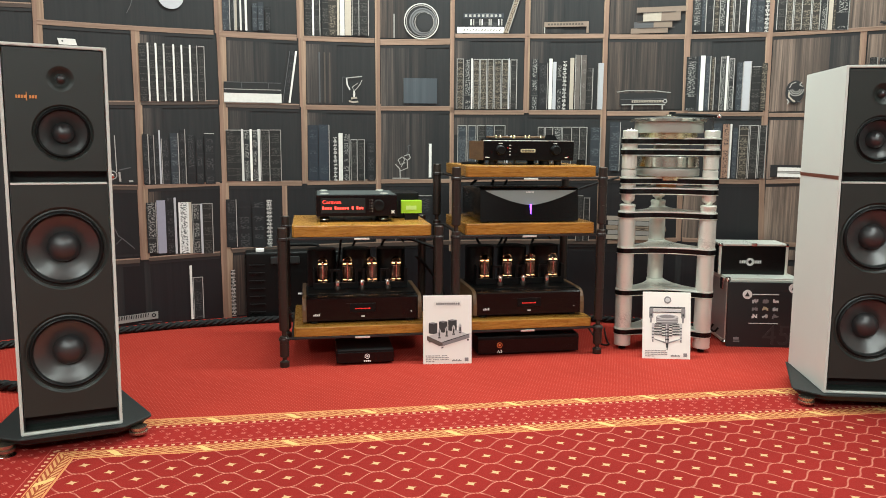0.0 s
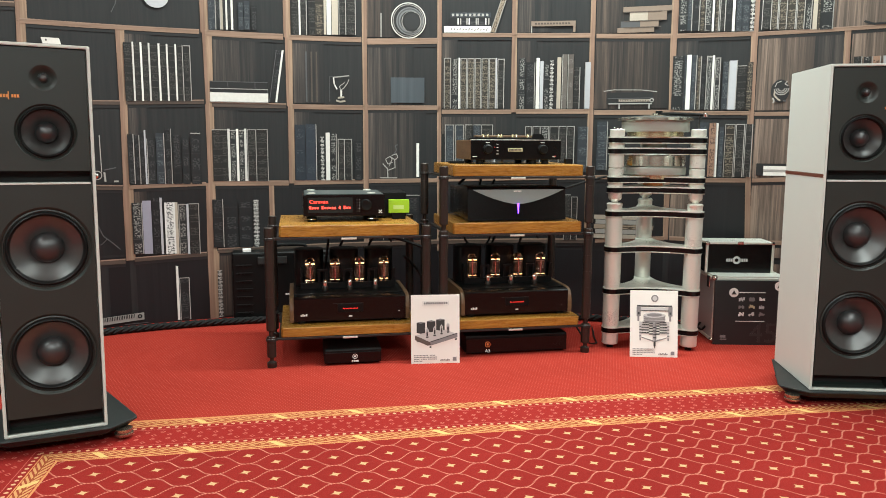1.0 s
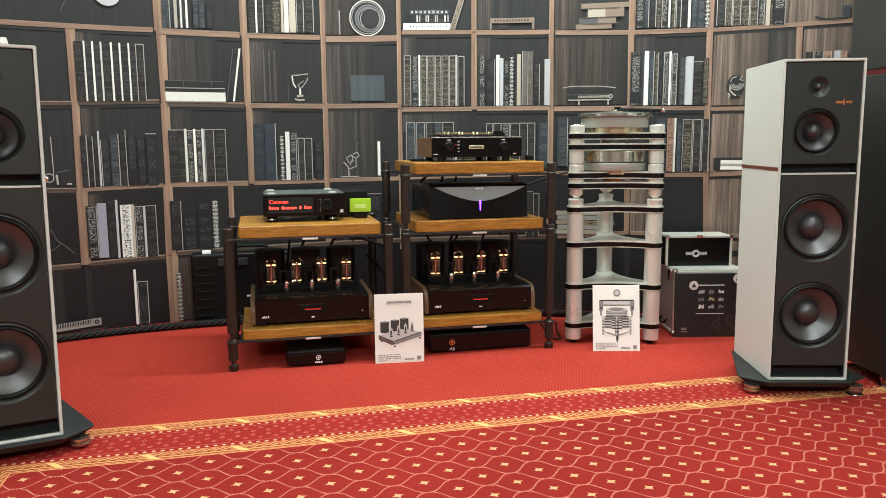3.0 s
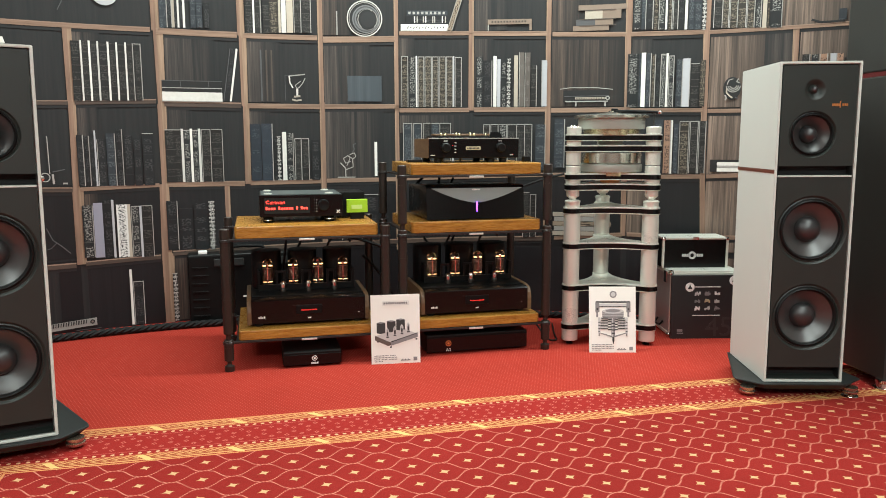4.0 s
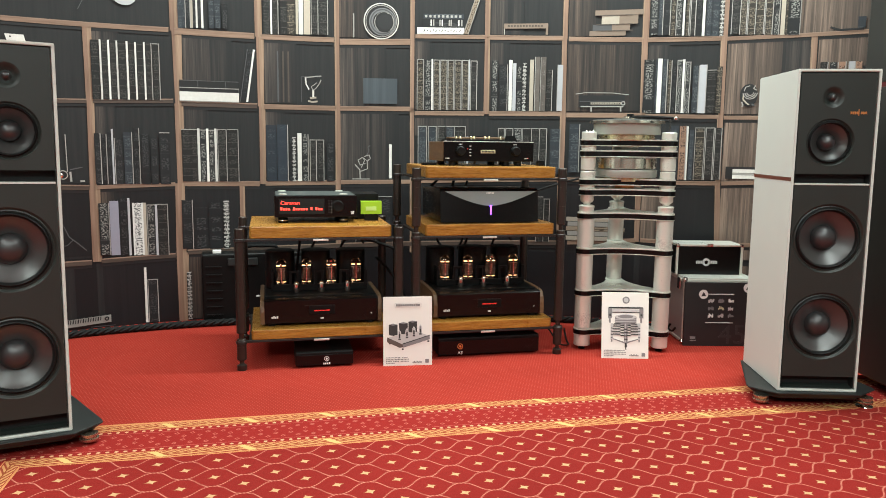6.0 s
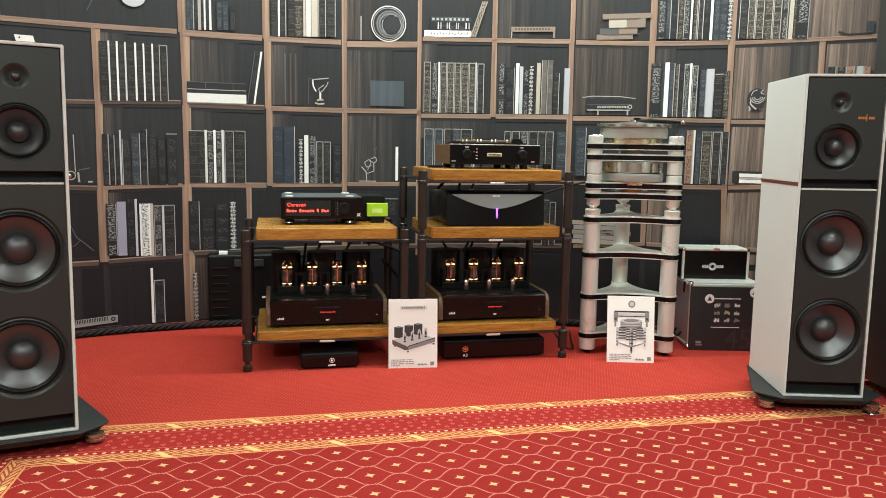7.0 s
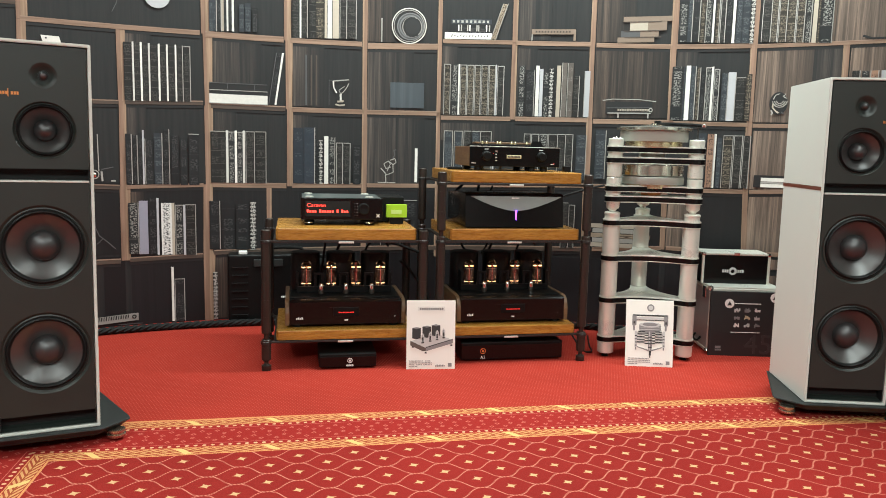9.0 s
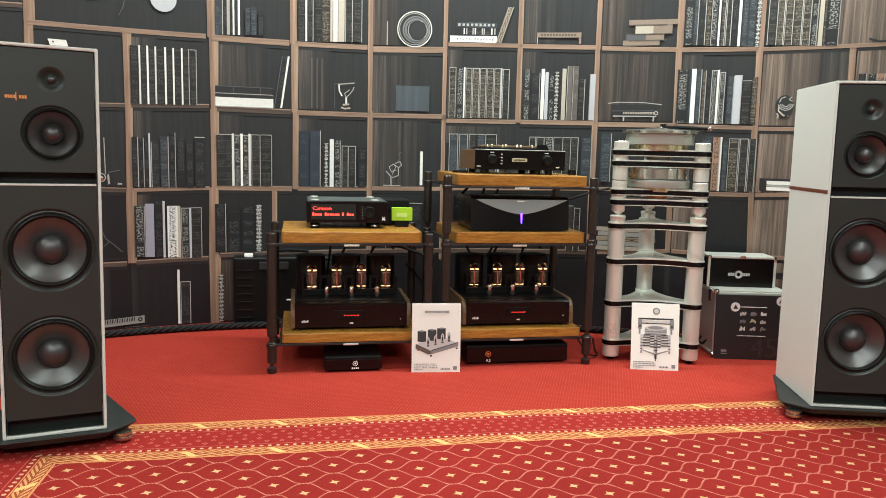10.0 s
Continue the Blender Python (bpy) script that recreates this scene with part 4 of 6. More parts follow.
p.stroke("cream", [(-0.530, 1.180), (-0.496, 1.184)], 0.010, 0.012)
p.stroke("cream", [(-0.540, 1.166), (-0.518, 1.160), (-0.490, 1.164)], 0.009, 0.012)
p.link("printed_cup")
p = Print()
p.quad("sheen", -0.244, -0.060, 1.158, 1.293, 0.010)
p.link("printed_box")
p = Print()                                   # low player with a lid
p.quad("black", 0.925, 1.165, 1.150, 1.212, 0.009)
p.stroke("rim", [(0.908, 1.219), (0.96, 1.226), (1.10, 1.224), (1.184, 1.214)], 0.004, 0.011)
p.quad("cream", 0.988, 1.152, 1.164, 1.175, 0.011)
for k in range(12):
    p.quad("black", 0.994 + 0.013 * k, 0.999 + 0.013 * k, 1.166, 1.173, 0.012)
p.stroke("mid", [(0.930, 1.180), (1.165, 1.182)], 0.004, 0.011)
p.stroke("rim", [(0.936, 1.153), (1.160, 1.153)], 0.006, 0.011)
p.ring("rim", 1.158, 1.170, 0.006, 0.011, 0.012)
for s in (0.992, 1.146):
    p.stroke("rim", [(s, 1.127), (s, 1.152)], 0.008, 0.012)
p.link("printed_player")
p = Print()                                   # curled ornament of fine bands
p.ring("black", 1.776, 1.205, 0.0, 0.056, 0.009, 0.75)
for r in (0.016, 0.025, 0.034):
    p.stroke("rim", [(1.782 + r * math.cos(a), 1.220 - r * math.sin(a)) for a in (0.1, 0.6, 1.1, 1.6, 2.1, 2.6, 3.0)], 0.0042, 0.011)
p.stroke("rim", [(1.752, 1.225), (1.760, 1.245), (1.780, 1.252)], 0.004, 0.012)
p.stroke("rim", [(1.806, 1.252), (1.796, 1.238), (1.812, 1.230)], 0.004, 0.012)
p.stroke("cream", [(1.752, 1.205), (1.750, 1.185), (1.768, 1.166), (1.780, 1.158)], 0.007, 0.011)
p.stroke("rim", [(1.744, 1.172), (1.752, 1.158), (1.746, 1.148)], 0.006, 0.011)
p.stroke("mid", [(1.792, 1.160), (1.806, 1.154)], 0.006, 0.011)
p.link("printed_curled_ornament")
p = Print()                                   # twig figure and upright white bar
p.stroke("rim", [(-0.306, 0.750), (-0.210, 0.750)], 0.005, 0.010)
p.stroke("rim", [(-0.262, 0.750), (-0.264, 0.800), (-0.290, 0.828)], 0.006, 0.011)
p.stroke("rim", [(-0.264, 0.790), (-0.222, 0.806), (-0.224, 0.850), (-0.250, 0.868), (-0.274, 0.852), (-0.262, 0.826), (-0.234, 0.836)], 0.0045, 0.011)
p.stroke("rim", [(-0.250, 0.868), (-0.238, 0.852), (-0.256, 0.812)], 0.004, 0.012)
p.stroke("rim", [(-0.240, 0.872), (-0.214, 0.882), (-0.206, 0.862), (-0.226, 0.846)], 0.0045, 0.012)
p.stroke("mid", [(-0.230, 0.876), (-0.214, 0.902), (-0.220, 0.926), (-0.206, 0.932)], 0.005, 0.011)
p.quad("white", -0.104, -0.089, 0.755, 0.940, 0.010)
p.link("printed_twig_figure")
p = Print()                                   # pale lying books with a black spine
p.quad("black", 1.688, 1.722, 0.786, 0.848, 0.011)
p.quad("black", 1.722, 1.95, 0.836, 0.848, 0.010)
p.quad("white", 1.722, 1.95, 0.818, 0.836, 0.010)
p.quad("rim", 1.722, 1.95, 0.808, 0.816, 0.010)
p.quad("white", 1.722, 1.95, 0.788, 0.806, 0.010)
p.link("printed_lying_books")
p = Print()                                   # stack of lying pages
for k in range(5):
    p.quad(("cream", "rim", "tanpale", "rim", "cream")[k], 0.880 + 0.008 * (k % 2), 1.170 + 0.012 * (k % 3), 0.432 + 0.026 * k, 0.455 + 0.026 * k, 0.010)
p.link("printed_lying_books")
p = Print()                                   # white spine lying on the lowest board
p.quad("rim", -1.94, -1.563, 0.006, 0.044, 0.010, 0, 0.022)
for k in range(15):
    z = 0.030 + 0.022 * (0.56 + 0.026 * k)
    p.stroke("black", [(-1.775 + 0.0115 * k, z - 0.010), (-1.772 + 0.0115 * k, z + 0.010)], 0.004 + 0.002 * (k % 2), 0.012)
p.ring("black", -1.584, 0.047, 0.005, 0.011, 0.012)
p.quad("mid", -1.66, -1.545, 0.008, 0.012, 0.010)
p.link("printed_lying_books")
p = Print()                                   # thin branch, hook and folded paper by the wide cell
p.stroke("mid", [(-1.76, 0.53), (-1.735, 0.47), (-1.70, 0.44), (-1.66, 0.40)], 0.005, 0.010)
p.stroke("mid", [(-1.72, 0.455), (-1.745, 0.43), (-1.78, 0.42)], 0.004, 0.011)
p.stroke("rim", [(-1.729, 0.971), (-1.727, 0.790)], 0.004, 0.010)
p.stroke("mid", [(-1.715, 0.800), (-1.66, 0.812)], 0.005, 0.010)
p.stroke("rim", [(-1.715, 0.790), (-1.712, 0.742)], 0.009, 0.011)
p.stroke("rim", [(-1.672, 0.744), (-1.652, 0.744)], 0.008, 0.011)
p.ring("rim", -1.748, 0.775, 0.018, 0.0225, 0.011)
p.quad("white", -1.950, -1.872, 1.395, 1.424, 0.010, -0.008)
p.ring("black", -1.936, 1.412, 0.0, 0.004, 0.012)
p.link("printed_branch")
p = Print()                                   # dim ornament by the end of the wall
p.quad("slate", 2.235, 2.268, 1.505, 1.556, 0.010)
p.stroke("black", [(2.12, 1.515), (2.16, 1.50), (2.26, 1.50)], 0.010, 0.009)
p.link("printed_ornament")

# ---- loudspeakers ----
SW, SD, SZ0, SZ1 = 0.282, 0.382, 0.064, 1.218


def driver(parent, name, x, z, r, y, tweeter=False):
    """A cone driver whose axis points to the front; r is the outer edge of its ring."""
    at = Matrix.Translation((x, y, z)) @ TO_FRONT
    if tweeter:
        unit = smooth(part(name, lathe([(r * 1.75, 0.0006), (r * 1.5, -0.001), (r * 1.2, -0.006), (r, -0.010), (r * 0.72, -0.012), (r * 0.68, -0.009), (r * 0.6, -0.009)], at, 40), BAFFLE, parent))
        smooth(part("dome", lathe([(r * 0.62, -0.010), (r * 0.55, -0.004), (r * 0.38, 0.001), (r * 0.2, 0.0035), (0, 0.004)], at, 32), DOME, unit))
        return
    unit = smooth(part(name, lathe([(r * 1.062, 0.0006), (r * 1.045, -0.0004), (r * 1.012, -0.0050), (r * 0.995, -0.0062), (r * 0.965, -0.0048), (r * 0.955, -0.009), (r * 0.93, -0.009)], at, 64), BAFFLE, parent))
    smooth(part("surround", lathe([(r * 0.94, -0.008), (r * 0.915, -0.002), (r * 0.885, 0.0005), (r * 0.855, -0.003), (r * 0.835, -0.010), (r * 0.82, -0.011)], at, 64), RUBBER, unit))
    steps = [(0.83, -0.010), (0.81, -0.0125), (0.70, -0.020), (0.56, -0.030), (0.44, -0.039), (0.36, -0.045)]
    smooth(part("cone", lathe([(r * a, b) for a, b in steps], at, 64), CONE, unit))
    smooth(part("dust_cap", lathe([(r * 0.39, -0.043), (r * 0.365, -0.030), (r * 0.31, -0.019), (r * 0.22, -0.011), (r * 0.11, -0.0068), (0, -0.0055)], at, 48), DOME, unit))


def board(x0, x1, z0, z1, holes):
    """A baffle board with round openings, its front at y = 0.004."""
    bm = bmesh.new()
    loops = [[(x0, z0), (x1, z0), (x1, z1), (x0, z1)]]
    for x, z, r in holes:
        loops.append([(x + r * math.cos(2 * math.pi * k / 48), z + r * math.sin(2 * math.pi * k / 48)) for k in range(48)])
    edges = []
    for loop in loops:
        vs = [bm.verts.new((x, 0.004, z)) for x, z in loop]
        edges += [bm.edges.new((vs[i], vs[(i + 1) % len(vs)])) for i in range(len(vs))]
    bmesh.ops.triangle_fill(bm, use_beauty=True, edges=edges)
    out = bmesh.ops.extrude_face_region(bm, geom=list(bm.faces))
    bmesh.ops.translate(bm, verts=[v for v in out["geom"] if isinstance(v, bmesh.types.BMVert)], vec=(0, 0.036, 0))
    bmesh.ops.recalc_face_normals(bm, faces=bm.faces)
    return bm


def loudspeaker(m, inner, label):
    """Origin: the middle of the cabinet's front edge, on the floor; y runs to the back."""
    t = thing("loudspeaker", m, label, "loudspeaker", "pair of floorstanding loudspeakers")
    w = SW / 2
    off, low_off = 0.016 * inner, 0.001
    bm = bmesh.new()
    box(-w, w, 0, SD, SZ0, SZ1, 0, bm=bm)
    front = min(bm.faces, key=lambda f: f.calc_center_median().y)
    bmesh.ops.inset_region(bm, faces=[front], thickness=0.0125)
    out = bmesh.ops.extrude_face_region(bm, geom=[front])
    bmesh.ops.translate(bm, verts=[v for v in out["geom"] if isinstance(v, bmesh.types.BMVert)], vec=(0, 0.05, 0))
    bmesh.ops.delete(bm, geom=[front], context="FACES")
    sharp = [e for e in bm.edges if all(abs(abs(v.co.x) - w) < 1e-5 or abs(v.co.z - SZ1) < 1e-5 or v.co.y < 1e-5 for v in e.verts)]
    bmesh.ops.bevel(bm, geom=sharp, offset=0.0022, segments=2, affect="EDGES")
    part("cabinet", bm, SHELL, t)
    for a in (-w, w):
        part("joint_strip", box(a - 0.0014, a + 0.0014, 0.004, SD, 0.830, 0.843), MAHOGANY, t, "thin red-brown strip between the cabinet halves")
    a = w - 0.0128
    top = part("upper_baffle", board(-a, a, 0.856, SZ1 - 0.013, [(off, 1.122, 0.034), (off, 0.967, 0.0815)]), BAFFLE, t)
    low = part("lower_baffle", board(-a, a, 0.120, 0.8165, [(low_off, 0.627, 0.1225), (low_off, 0.308, 0.1225)]), BAFFLE, t)
    part("port_lip", box(-a, a, 0.002, 0.045, 0.817, 0.8222, 0.001), SHELL, t, "bright lip under the upper port")
    for z0, z1 in ((0.8228, 0.8559), (0.0772, 0.1198)):
        for x in (-a, a):
            part("port_liner", box(x - 0.0008, x + 0.0008, 0.005, 0.0495, z0, z1), VOID, t)
    part("upper_port", box(-a, a, 0.043, 0.049, 0.823, 0.856), VOID, t)
    part("lower_port", box(-a, a, 0.043, 0.049, 0.077, 0.120), VOID, t)
    part("lower_port_sill", prism([(0.006, 0.077), (0.043, 0.077), (0.043, 0.084), (0.030, 0.080)], -a, a, 0, Matrix(((0, 0, 1, 0), (1, 0, 0, 0), (0, 1, 0, 0), (0, 0, 0, 1)))), BAFFLE, t)
    driver(top, "tweeter", off, 1.122, 0.021, 0.0036, True)
    driver(top, "midrange_driver", off, 0.967, 0.0775, 0.0036)
    driver(low, "woofer", low_off, 0.627, 0.1170, 0.0036)
    driver(low, "woofer", low_off, 0.308, 0.1170, 0.0036)
    # copper maker's mark as plain strokes
    bm = bmesh.new()
    for k in range(8):
        if k != 4:
            box(-0.028 + k * 0.007, -0.0228 + k * 0.007, 0.002, 0.0045, 1.064, 1.073, bm=bm)
    box(-0.0015, 0.0010, 0.002, 0.0045, 1.058, 1.081, bm=bm)
    bm.transform(Matrix.Translation((-inner * 0.073, 0, 0)))
    part("badge", bm, COPPER, top, "small copper maker's badge")
    o = w + 0.088
    plate = [(-w - 0.006, -0.024), (w + 0.006, -0.024), (o, 0.045), (o, 0.068), (w + 0.004, 0.402), (-w - 0.004, 0.402), (-o, 0.068), (-o, 0.045)]
    bm = prism(plate, 0.038, SZ0 - 0.0005, 0.003)
    for v in bm.verts:                        # edges undercut towards the floor
        if v.co.z < 0.045:
            v.co.x *= 0.90
            v.co.y = 0.19 + (v.co.y - 0.19) * 0.91
    part("plinth", bm, PLINTH, t, "dark grey plinth plate with cut corners and undercut edges")
    for x, y in ((-o + 0.042, 0.030), (o - 0.042, 0.030), (-w + 0.03, 0.36), (w - 0.03, 0.36)):
        f = smooth(part("foot", lathe([(0, 0.005), (0.012, 0.005), (0.014, 0.011), (0.026, 0.014), (0.029, 0.018), (0.029, 0.024), (0.022, 0.027), (0.022, 0.030), (0.027, 0.032), (0.027, 0.0385), (0, 0.0385)], Matrix.Translation((x, y, 0)), 28), FOOT, t, "bronze-toned adjustable foot"))
        smooth(part("foot_disc", rod(x, y, 0.0, 0.006, 0.030, 28), CHROME, f))
    part("terminal_post", rod(w * 0.4, SD, 0.16, 0.18, 0.008, 12), CHROME, t)
    hook = smooth(part("side_knob", lathe([(0, 0), (0.007, 0), (0.009, 0.004), (0.006, 0.010), (0, 0.011)], Matrix.Translation((w, 0.10, 0.837)) @ Matrix.Rotation(radians(90), 4, "Y"), 16), CHROME, t))
    return t


def beside(px, py, turn, x, y=0.0):
    return Matrix.Translation((px, py, 0)) @ Matrix.Rotation(radians(turn), 4, "Z") @ Matrix.Translation((x, y, 0))


def tipped(m, degrees):
    """A slight sideways lean, as set by the adjustable feet."""
    return m @ Matrix.Rotation(radians(degrees), 4, "Y")


left = loudspeaker(tipped(beside(-0.643, 2.268, 25.0, -SW / 2), 0.45), 1, "silver-white floorstanding loudspeaker with black front, four drivers, beside a cable")
right = loudspeaker(tipped(beside(1.740, 2.594, -6.9, SW / 2), -0.35), -1, "silver-white floorstanding loudspeaker with black front, beside the album box")

# tall dark loudspeaker by the end of the display wall
t = thing("tall_loudspeaker", beside(2.22, 2.62, 2, 0), "tall black loudspeaker cabinet with a dark red band", "loudspeaker")
part("cabinet", box(0, 0.36, 0.0, 0.36, 0.045, 1.184, 0.006), MATTE, t)
part("red_band", box(0.003, 0.357, 0.003, 0.357, 1.184, 1.202), REDBAND, t, "dark red band round the cabinet")
part("top_cabinet", box(0, 0.36, 0.0, 0.36, 1.202, 2.05, 0.006), MATTE, t)
for x, y in ((0.02, 0.02), (0.34, 0.02), (0.02, 0.34), (0.34, 0.34)):
    smooth(part("foot", lathe([(0, 0), (0.035, 0), (0.037, 0.004), (0.037, 0.014), (0.026, 0.016), (0.024, 0.030), (0.03, 0.034), (0.03, 0.0455), (0, 0.0455)], Matrix.Translation((x, y, 0)), 28), CHROME, t, "chrome disc foot"))

# ---- equipment racks ----
RACK = Matrix.Translation((-0.299, 3.095, 0)) @ Matrix.Rotation(radians(9.6), 4, "Z")


def rack(u0, tiers, label):
    """Tube posts in stacked lengths, cross frames and bamboo boards; tiers are the boards' top heights."""
    t = thing("equipment_rack", RACK @ Matrix.Translation((u0, 0, 0)), label, "rack", "equipment racks")
    W, D = 0.66, 0.50
    top = tiers[-1]
    for x, y in ((0, 0), (W, 0), (0, D), (W, D)):
        post = smooth(part("post", lathe([(0, 0.0), (0.019, 0.0), (0.020, 0.003), (0.020, 0.022), (0.012, 0.026), (0.009, 0.03), (0.009, 0.044), (0.0, 0.044)], Matrix.Translation((x, y, 0)), 24), BRONZE, t), 25)
        joints = [0.044, 0.158] + [z - 0.006 for z in tiers[1:]]
        for i, (a, b) in enumerate(zip(joints, joints[1:])):
            prof = [(0, a), (0.017, a), (0.0195, a + 0.003)]
            n = max(1, round((b - a) / 0.075))
            for j in range(1, n):
                z = a + (b - a) * j / n
                prof += [(0.0195, z - 0.0008), (0.0188, z - 0.0007), (0.0188, z + 0.0007), (0.0195, z + 0.0008)]
            last = b == joints[-1]
            prof += [(0.0195, b - (0.003 if last else 0.028)), (0.017, b - (0.0 if last else 0.025))]
            prof += [(0, b)] if last else [(0.010, b - 0.024), (0.010, b), (0, b)]
            smooth(part("post_length", lathe(prof, Matrix.Translation((x, y, 0)), 24), BRONZE, post), 25)
    for z in tiers:
        low = z - (0.050 if z > 0.3 else 0.042)
        bm = bmesh.new()
        box(0.01, W - 0.01, 0.0, 0.016, low - 0.010, low, 0.002, bm=bm)
        box(0.01, W - 0.01, D - 0.016, D, low - 0.010, low, 0.002, bm=bm)
        for x in (0.03, W - 0.046):
            box(x, x + 0.016, 0.016, D - 0.016, low - 0.010, low - 0.001, 0.002, bm=bm)
        fr = part("shelf_frame", bm, STEEL, t)
        part("clip", box(W / 2 - 0.032, W / 2 + 0.032, -0.003, 0.010, low - 0.012, low - 0.004, 0.0015), ALU, fr, "small satin metal clip")
        for x in (0.0, W):
            for y in (0, D):
                part("collar", rod(x, y, low - 0.012, low + 0.002, 0.023, 20), STEEL, fr)
        ob = part("shelf_board", prism([(0.041, 0.009), (0.049, 0.001), (W - 0.039, 0.001), (W - 0.031, 0.009), (W - 0.031, D - 0.03), (0.041, D - 0.03)], low + 0.0015, z, 0.004), BAMBOO, t, "honey-coloured bamboo board")
    return t


rack(0.0, [0.166, 0.600], "low dark tube rack with two bamboo boards")
rack(0.735, [0.168, 0.600, 0.850], "tall dark tube rack with three bamboo boards")

# ---- valve power amplifiers ----


def valve_amplifier(u, z, label):
    """Origin: middle of the front edge at the board's top; x runs along the rack."""
    t = thing("valve_amplifier", RACK @ Matrix.Translation((u, 0.048, z)), label, "amplifier", "pair of valve amplifiers")
    hw = 0.253
    side = [(0.0, 0.012), (0.35, 0.012), (0.35, 0.120), (0.13, 0.1215), (0.085, 0.122), (0.045, 0.1195), (0.020, 0.110), (0.006, 0.090), (0.0, 0.064)]
    turn = Matrix(((0, 0, 1, 0), (1, 0, 0, 0), (0, 1, 0, 0), (0, 0, 0, 1)))
    part("chassis", prism([(0.004, 0.014), (0.348, 0.014), (0.348, 0.118), (0.02, 0.118), (0.009, 0.1155), (0.004, 0.110)], -hw + 0.012, hw - 0.012, 0, turn), GLOSS, t)
    for a, b in ((-hw - 0.006, -hw + 0.012), (hw - 0.012, hw + 0.006)):
        part("wooden_cheek", prism(side, a, b, 0.003, turn), WALNUT, t, "curved walnut side cheek")
    for x in (-0.21, 0.21):
        for y in (0.035, 0.27):
            part("foot", rod(x, y, 0.0, 0.0145, 0.019, 20), RUBBER, t)
    part("name_plate_slot", box(-0.055, 0.055, 0.0025, 0.0045, 0.048, 0.086, 0.002), BLACK, t)
    bm = bmesh.new()
    for k in range(11):
        box(-0.033 + 0.006 * k, -0.0284 + 0.006 * k, 0.001, 0.003, 0.0628, 0.0668 + (0.0012 if k in (0, 10) else 0), bm=bm)
    part("lit_badge", bm, REDDIM, t, "row of glowing red badge marks")
    part("name_plate_rule", box(-0.075, 0.055, 0.0028, 0.0046, 0.0872, 0.0882), STEEL, t)
    bm = bmesh.new()
    for k in range(4):
        box(-0.213 + k * 0.0075, -0.2075 + k * 0.0075, 0.002, 0.0045, 0.036, 0.043 + 0.003 * (k % 2), bm=bm)
    part("maker_mark", bm, WHITEINK, t)
    part("model_mark", box(-0.007, 0.007, 0.002, 0.0045, 0.028, 0.0335), WHITEINK, t)
    part("indicator", rod(0, 0, 0, 0.002, 0.0016, 10), LED, t).matrix_local = Matrix.Translation((0.212, 0.004, 0.046)) @ TO_FRONT
    part("top_plate", box(-hw + 0.016, hw - 0.016, 0.06, 0.335, 0.1182, 0.1225, 0.001), BLACK, t)
    # slotted shield with a window for each large valve
    bm = bmesh.new()
    s0, s1, zb, zm, zt, y0, y1 = -0.210, 0.214, 0.124, 0.152, 0.213, 0.158, 0.168
    cuts = [(-0.167 + 0.111 * k) for k in range(4)]
    half = 0.034
    runs, x = [], s0
    for c in cuts:
        runs.append((x, c - half))
        x = c + half
    runs.append((x, s1))
    box(s0, s1, y0, y1, zb, zm, 0.0008, bm=bm)
    for a, b in runs:
        if b - a > 0.003:
            if b - a > 0.035:
                box(a, a + 0.011, y0, y1, zm, zt, 0.0008, bm=bm)
                box(b - 0.011, b, y0, y1, zm, zt, 0.0008, bm=bm)
                box(a + 0.011, b - 0.011, y0, y1, zt - 0.010, zt, 0.0008, bm=bm)
            else:
                box(a, b, y0, y1, zm, zt, 0.0008, bm=bm)
    box(s0, s0 + 0.004, y1, 0.23, zb, zt, bm=bm)
    box(s1 - 0.004, s1, y1, 0.23, zb, zt, bm=bm)
    part("valve_shield", bm, BLACK, t, "black metal shield with valve windows")
    for c in cuts:
        at = Matrix.Translation((c, 0.190, 0.123))
        v = smooth(part("power_valve", lathe([(0, 0), (0.020, 0), (0.0205, 0.012), (0.019, 0.018), (0, 0.019)], at, 24), BLACK, t, "glowing output valve"))
        smooth(part("glass_bulb", lathe([(0.018, 0.019), (0.0225, 0.035), (0.024, 0.06), (0.024, 0.105), (0.022, 0.122), (0.015, 0.134), (0.006, 0.139), (0, 0.140)], at, 28), GLASS, v))
        part("plates", box(c - 0.015, c + 0.015, 0.182, 0.198, 0.170, 0.222, 0.003), MICA, v)
        for a, b in ((c - 0.017, c - 0.0045), (c + 0.0045, c + 0.017)):
            part("glowing_filament", box(a, b, 0.178, 0.188, 0.2315, 0.2352, 0.001), HEATER, v, "orange glowing filament")
            part("glowing_filament", box(a, b, 0.178, 0.188, 0.1605, 0.163, 0.001), HEATER, v)
        part("grid_rod", box(c - 0.0015, c + 0.0015, 0.1795, 0.1810, 0.160, 0.240), CHROME, v)
    for c in (-0.103, 0.007, 0.122):
        at = Matrix.Translation((c, 0.136, 0.122))
        v = smooth(part("small_valve", lathe([(0, 0), (0.013, 0), (0.013, 0.016), (0.0115, 0.018), (0, 0.018)], at, 20), BRONZE, t, "small driver valve with silvered tip"))
        smooth(part("shiny_tip", lathe([(0.011, 0.018), (0.0115, 0.034), (0.010, 0.043), (0.005, 0.048), (0, 0.049)], at, 20), CHROME, v))
    for c in (-0.170, -0.010, 0.150):
        w2 = 0.066
        out = [(c + w2 * math.copysign(abs(math.cos(k * math.pi / 14)) ** 0.72, math.cos(k * math.pi / 14)), 0.282 + w2 * math.copysign(abs(math.sin(k * math.pi / 14)) ** 0.72, math.sin(k * math.pi / 14))) for k in range(28)]
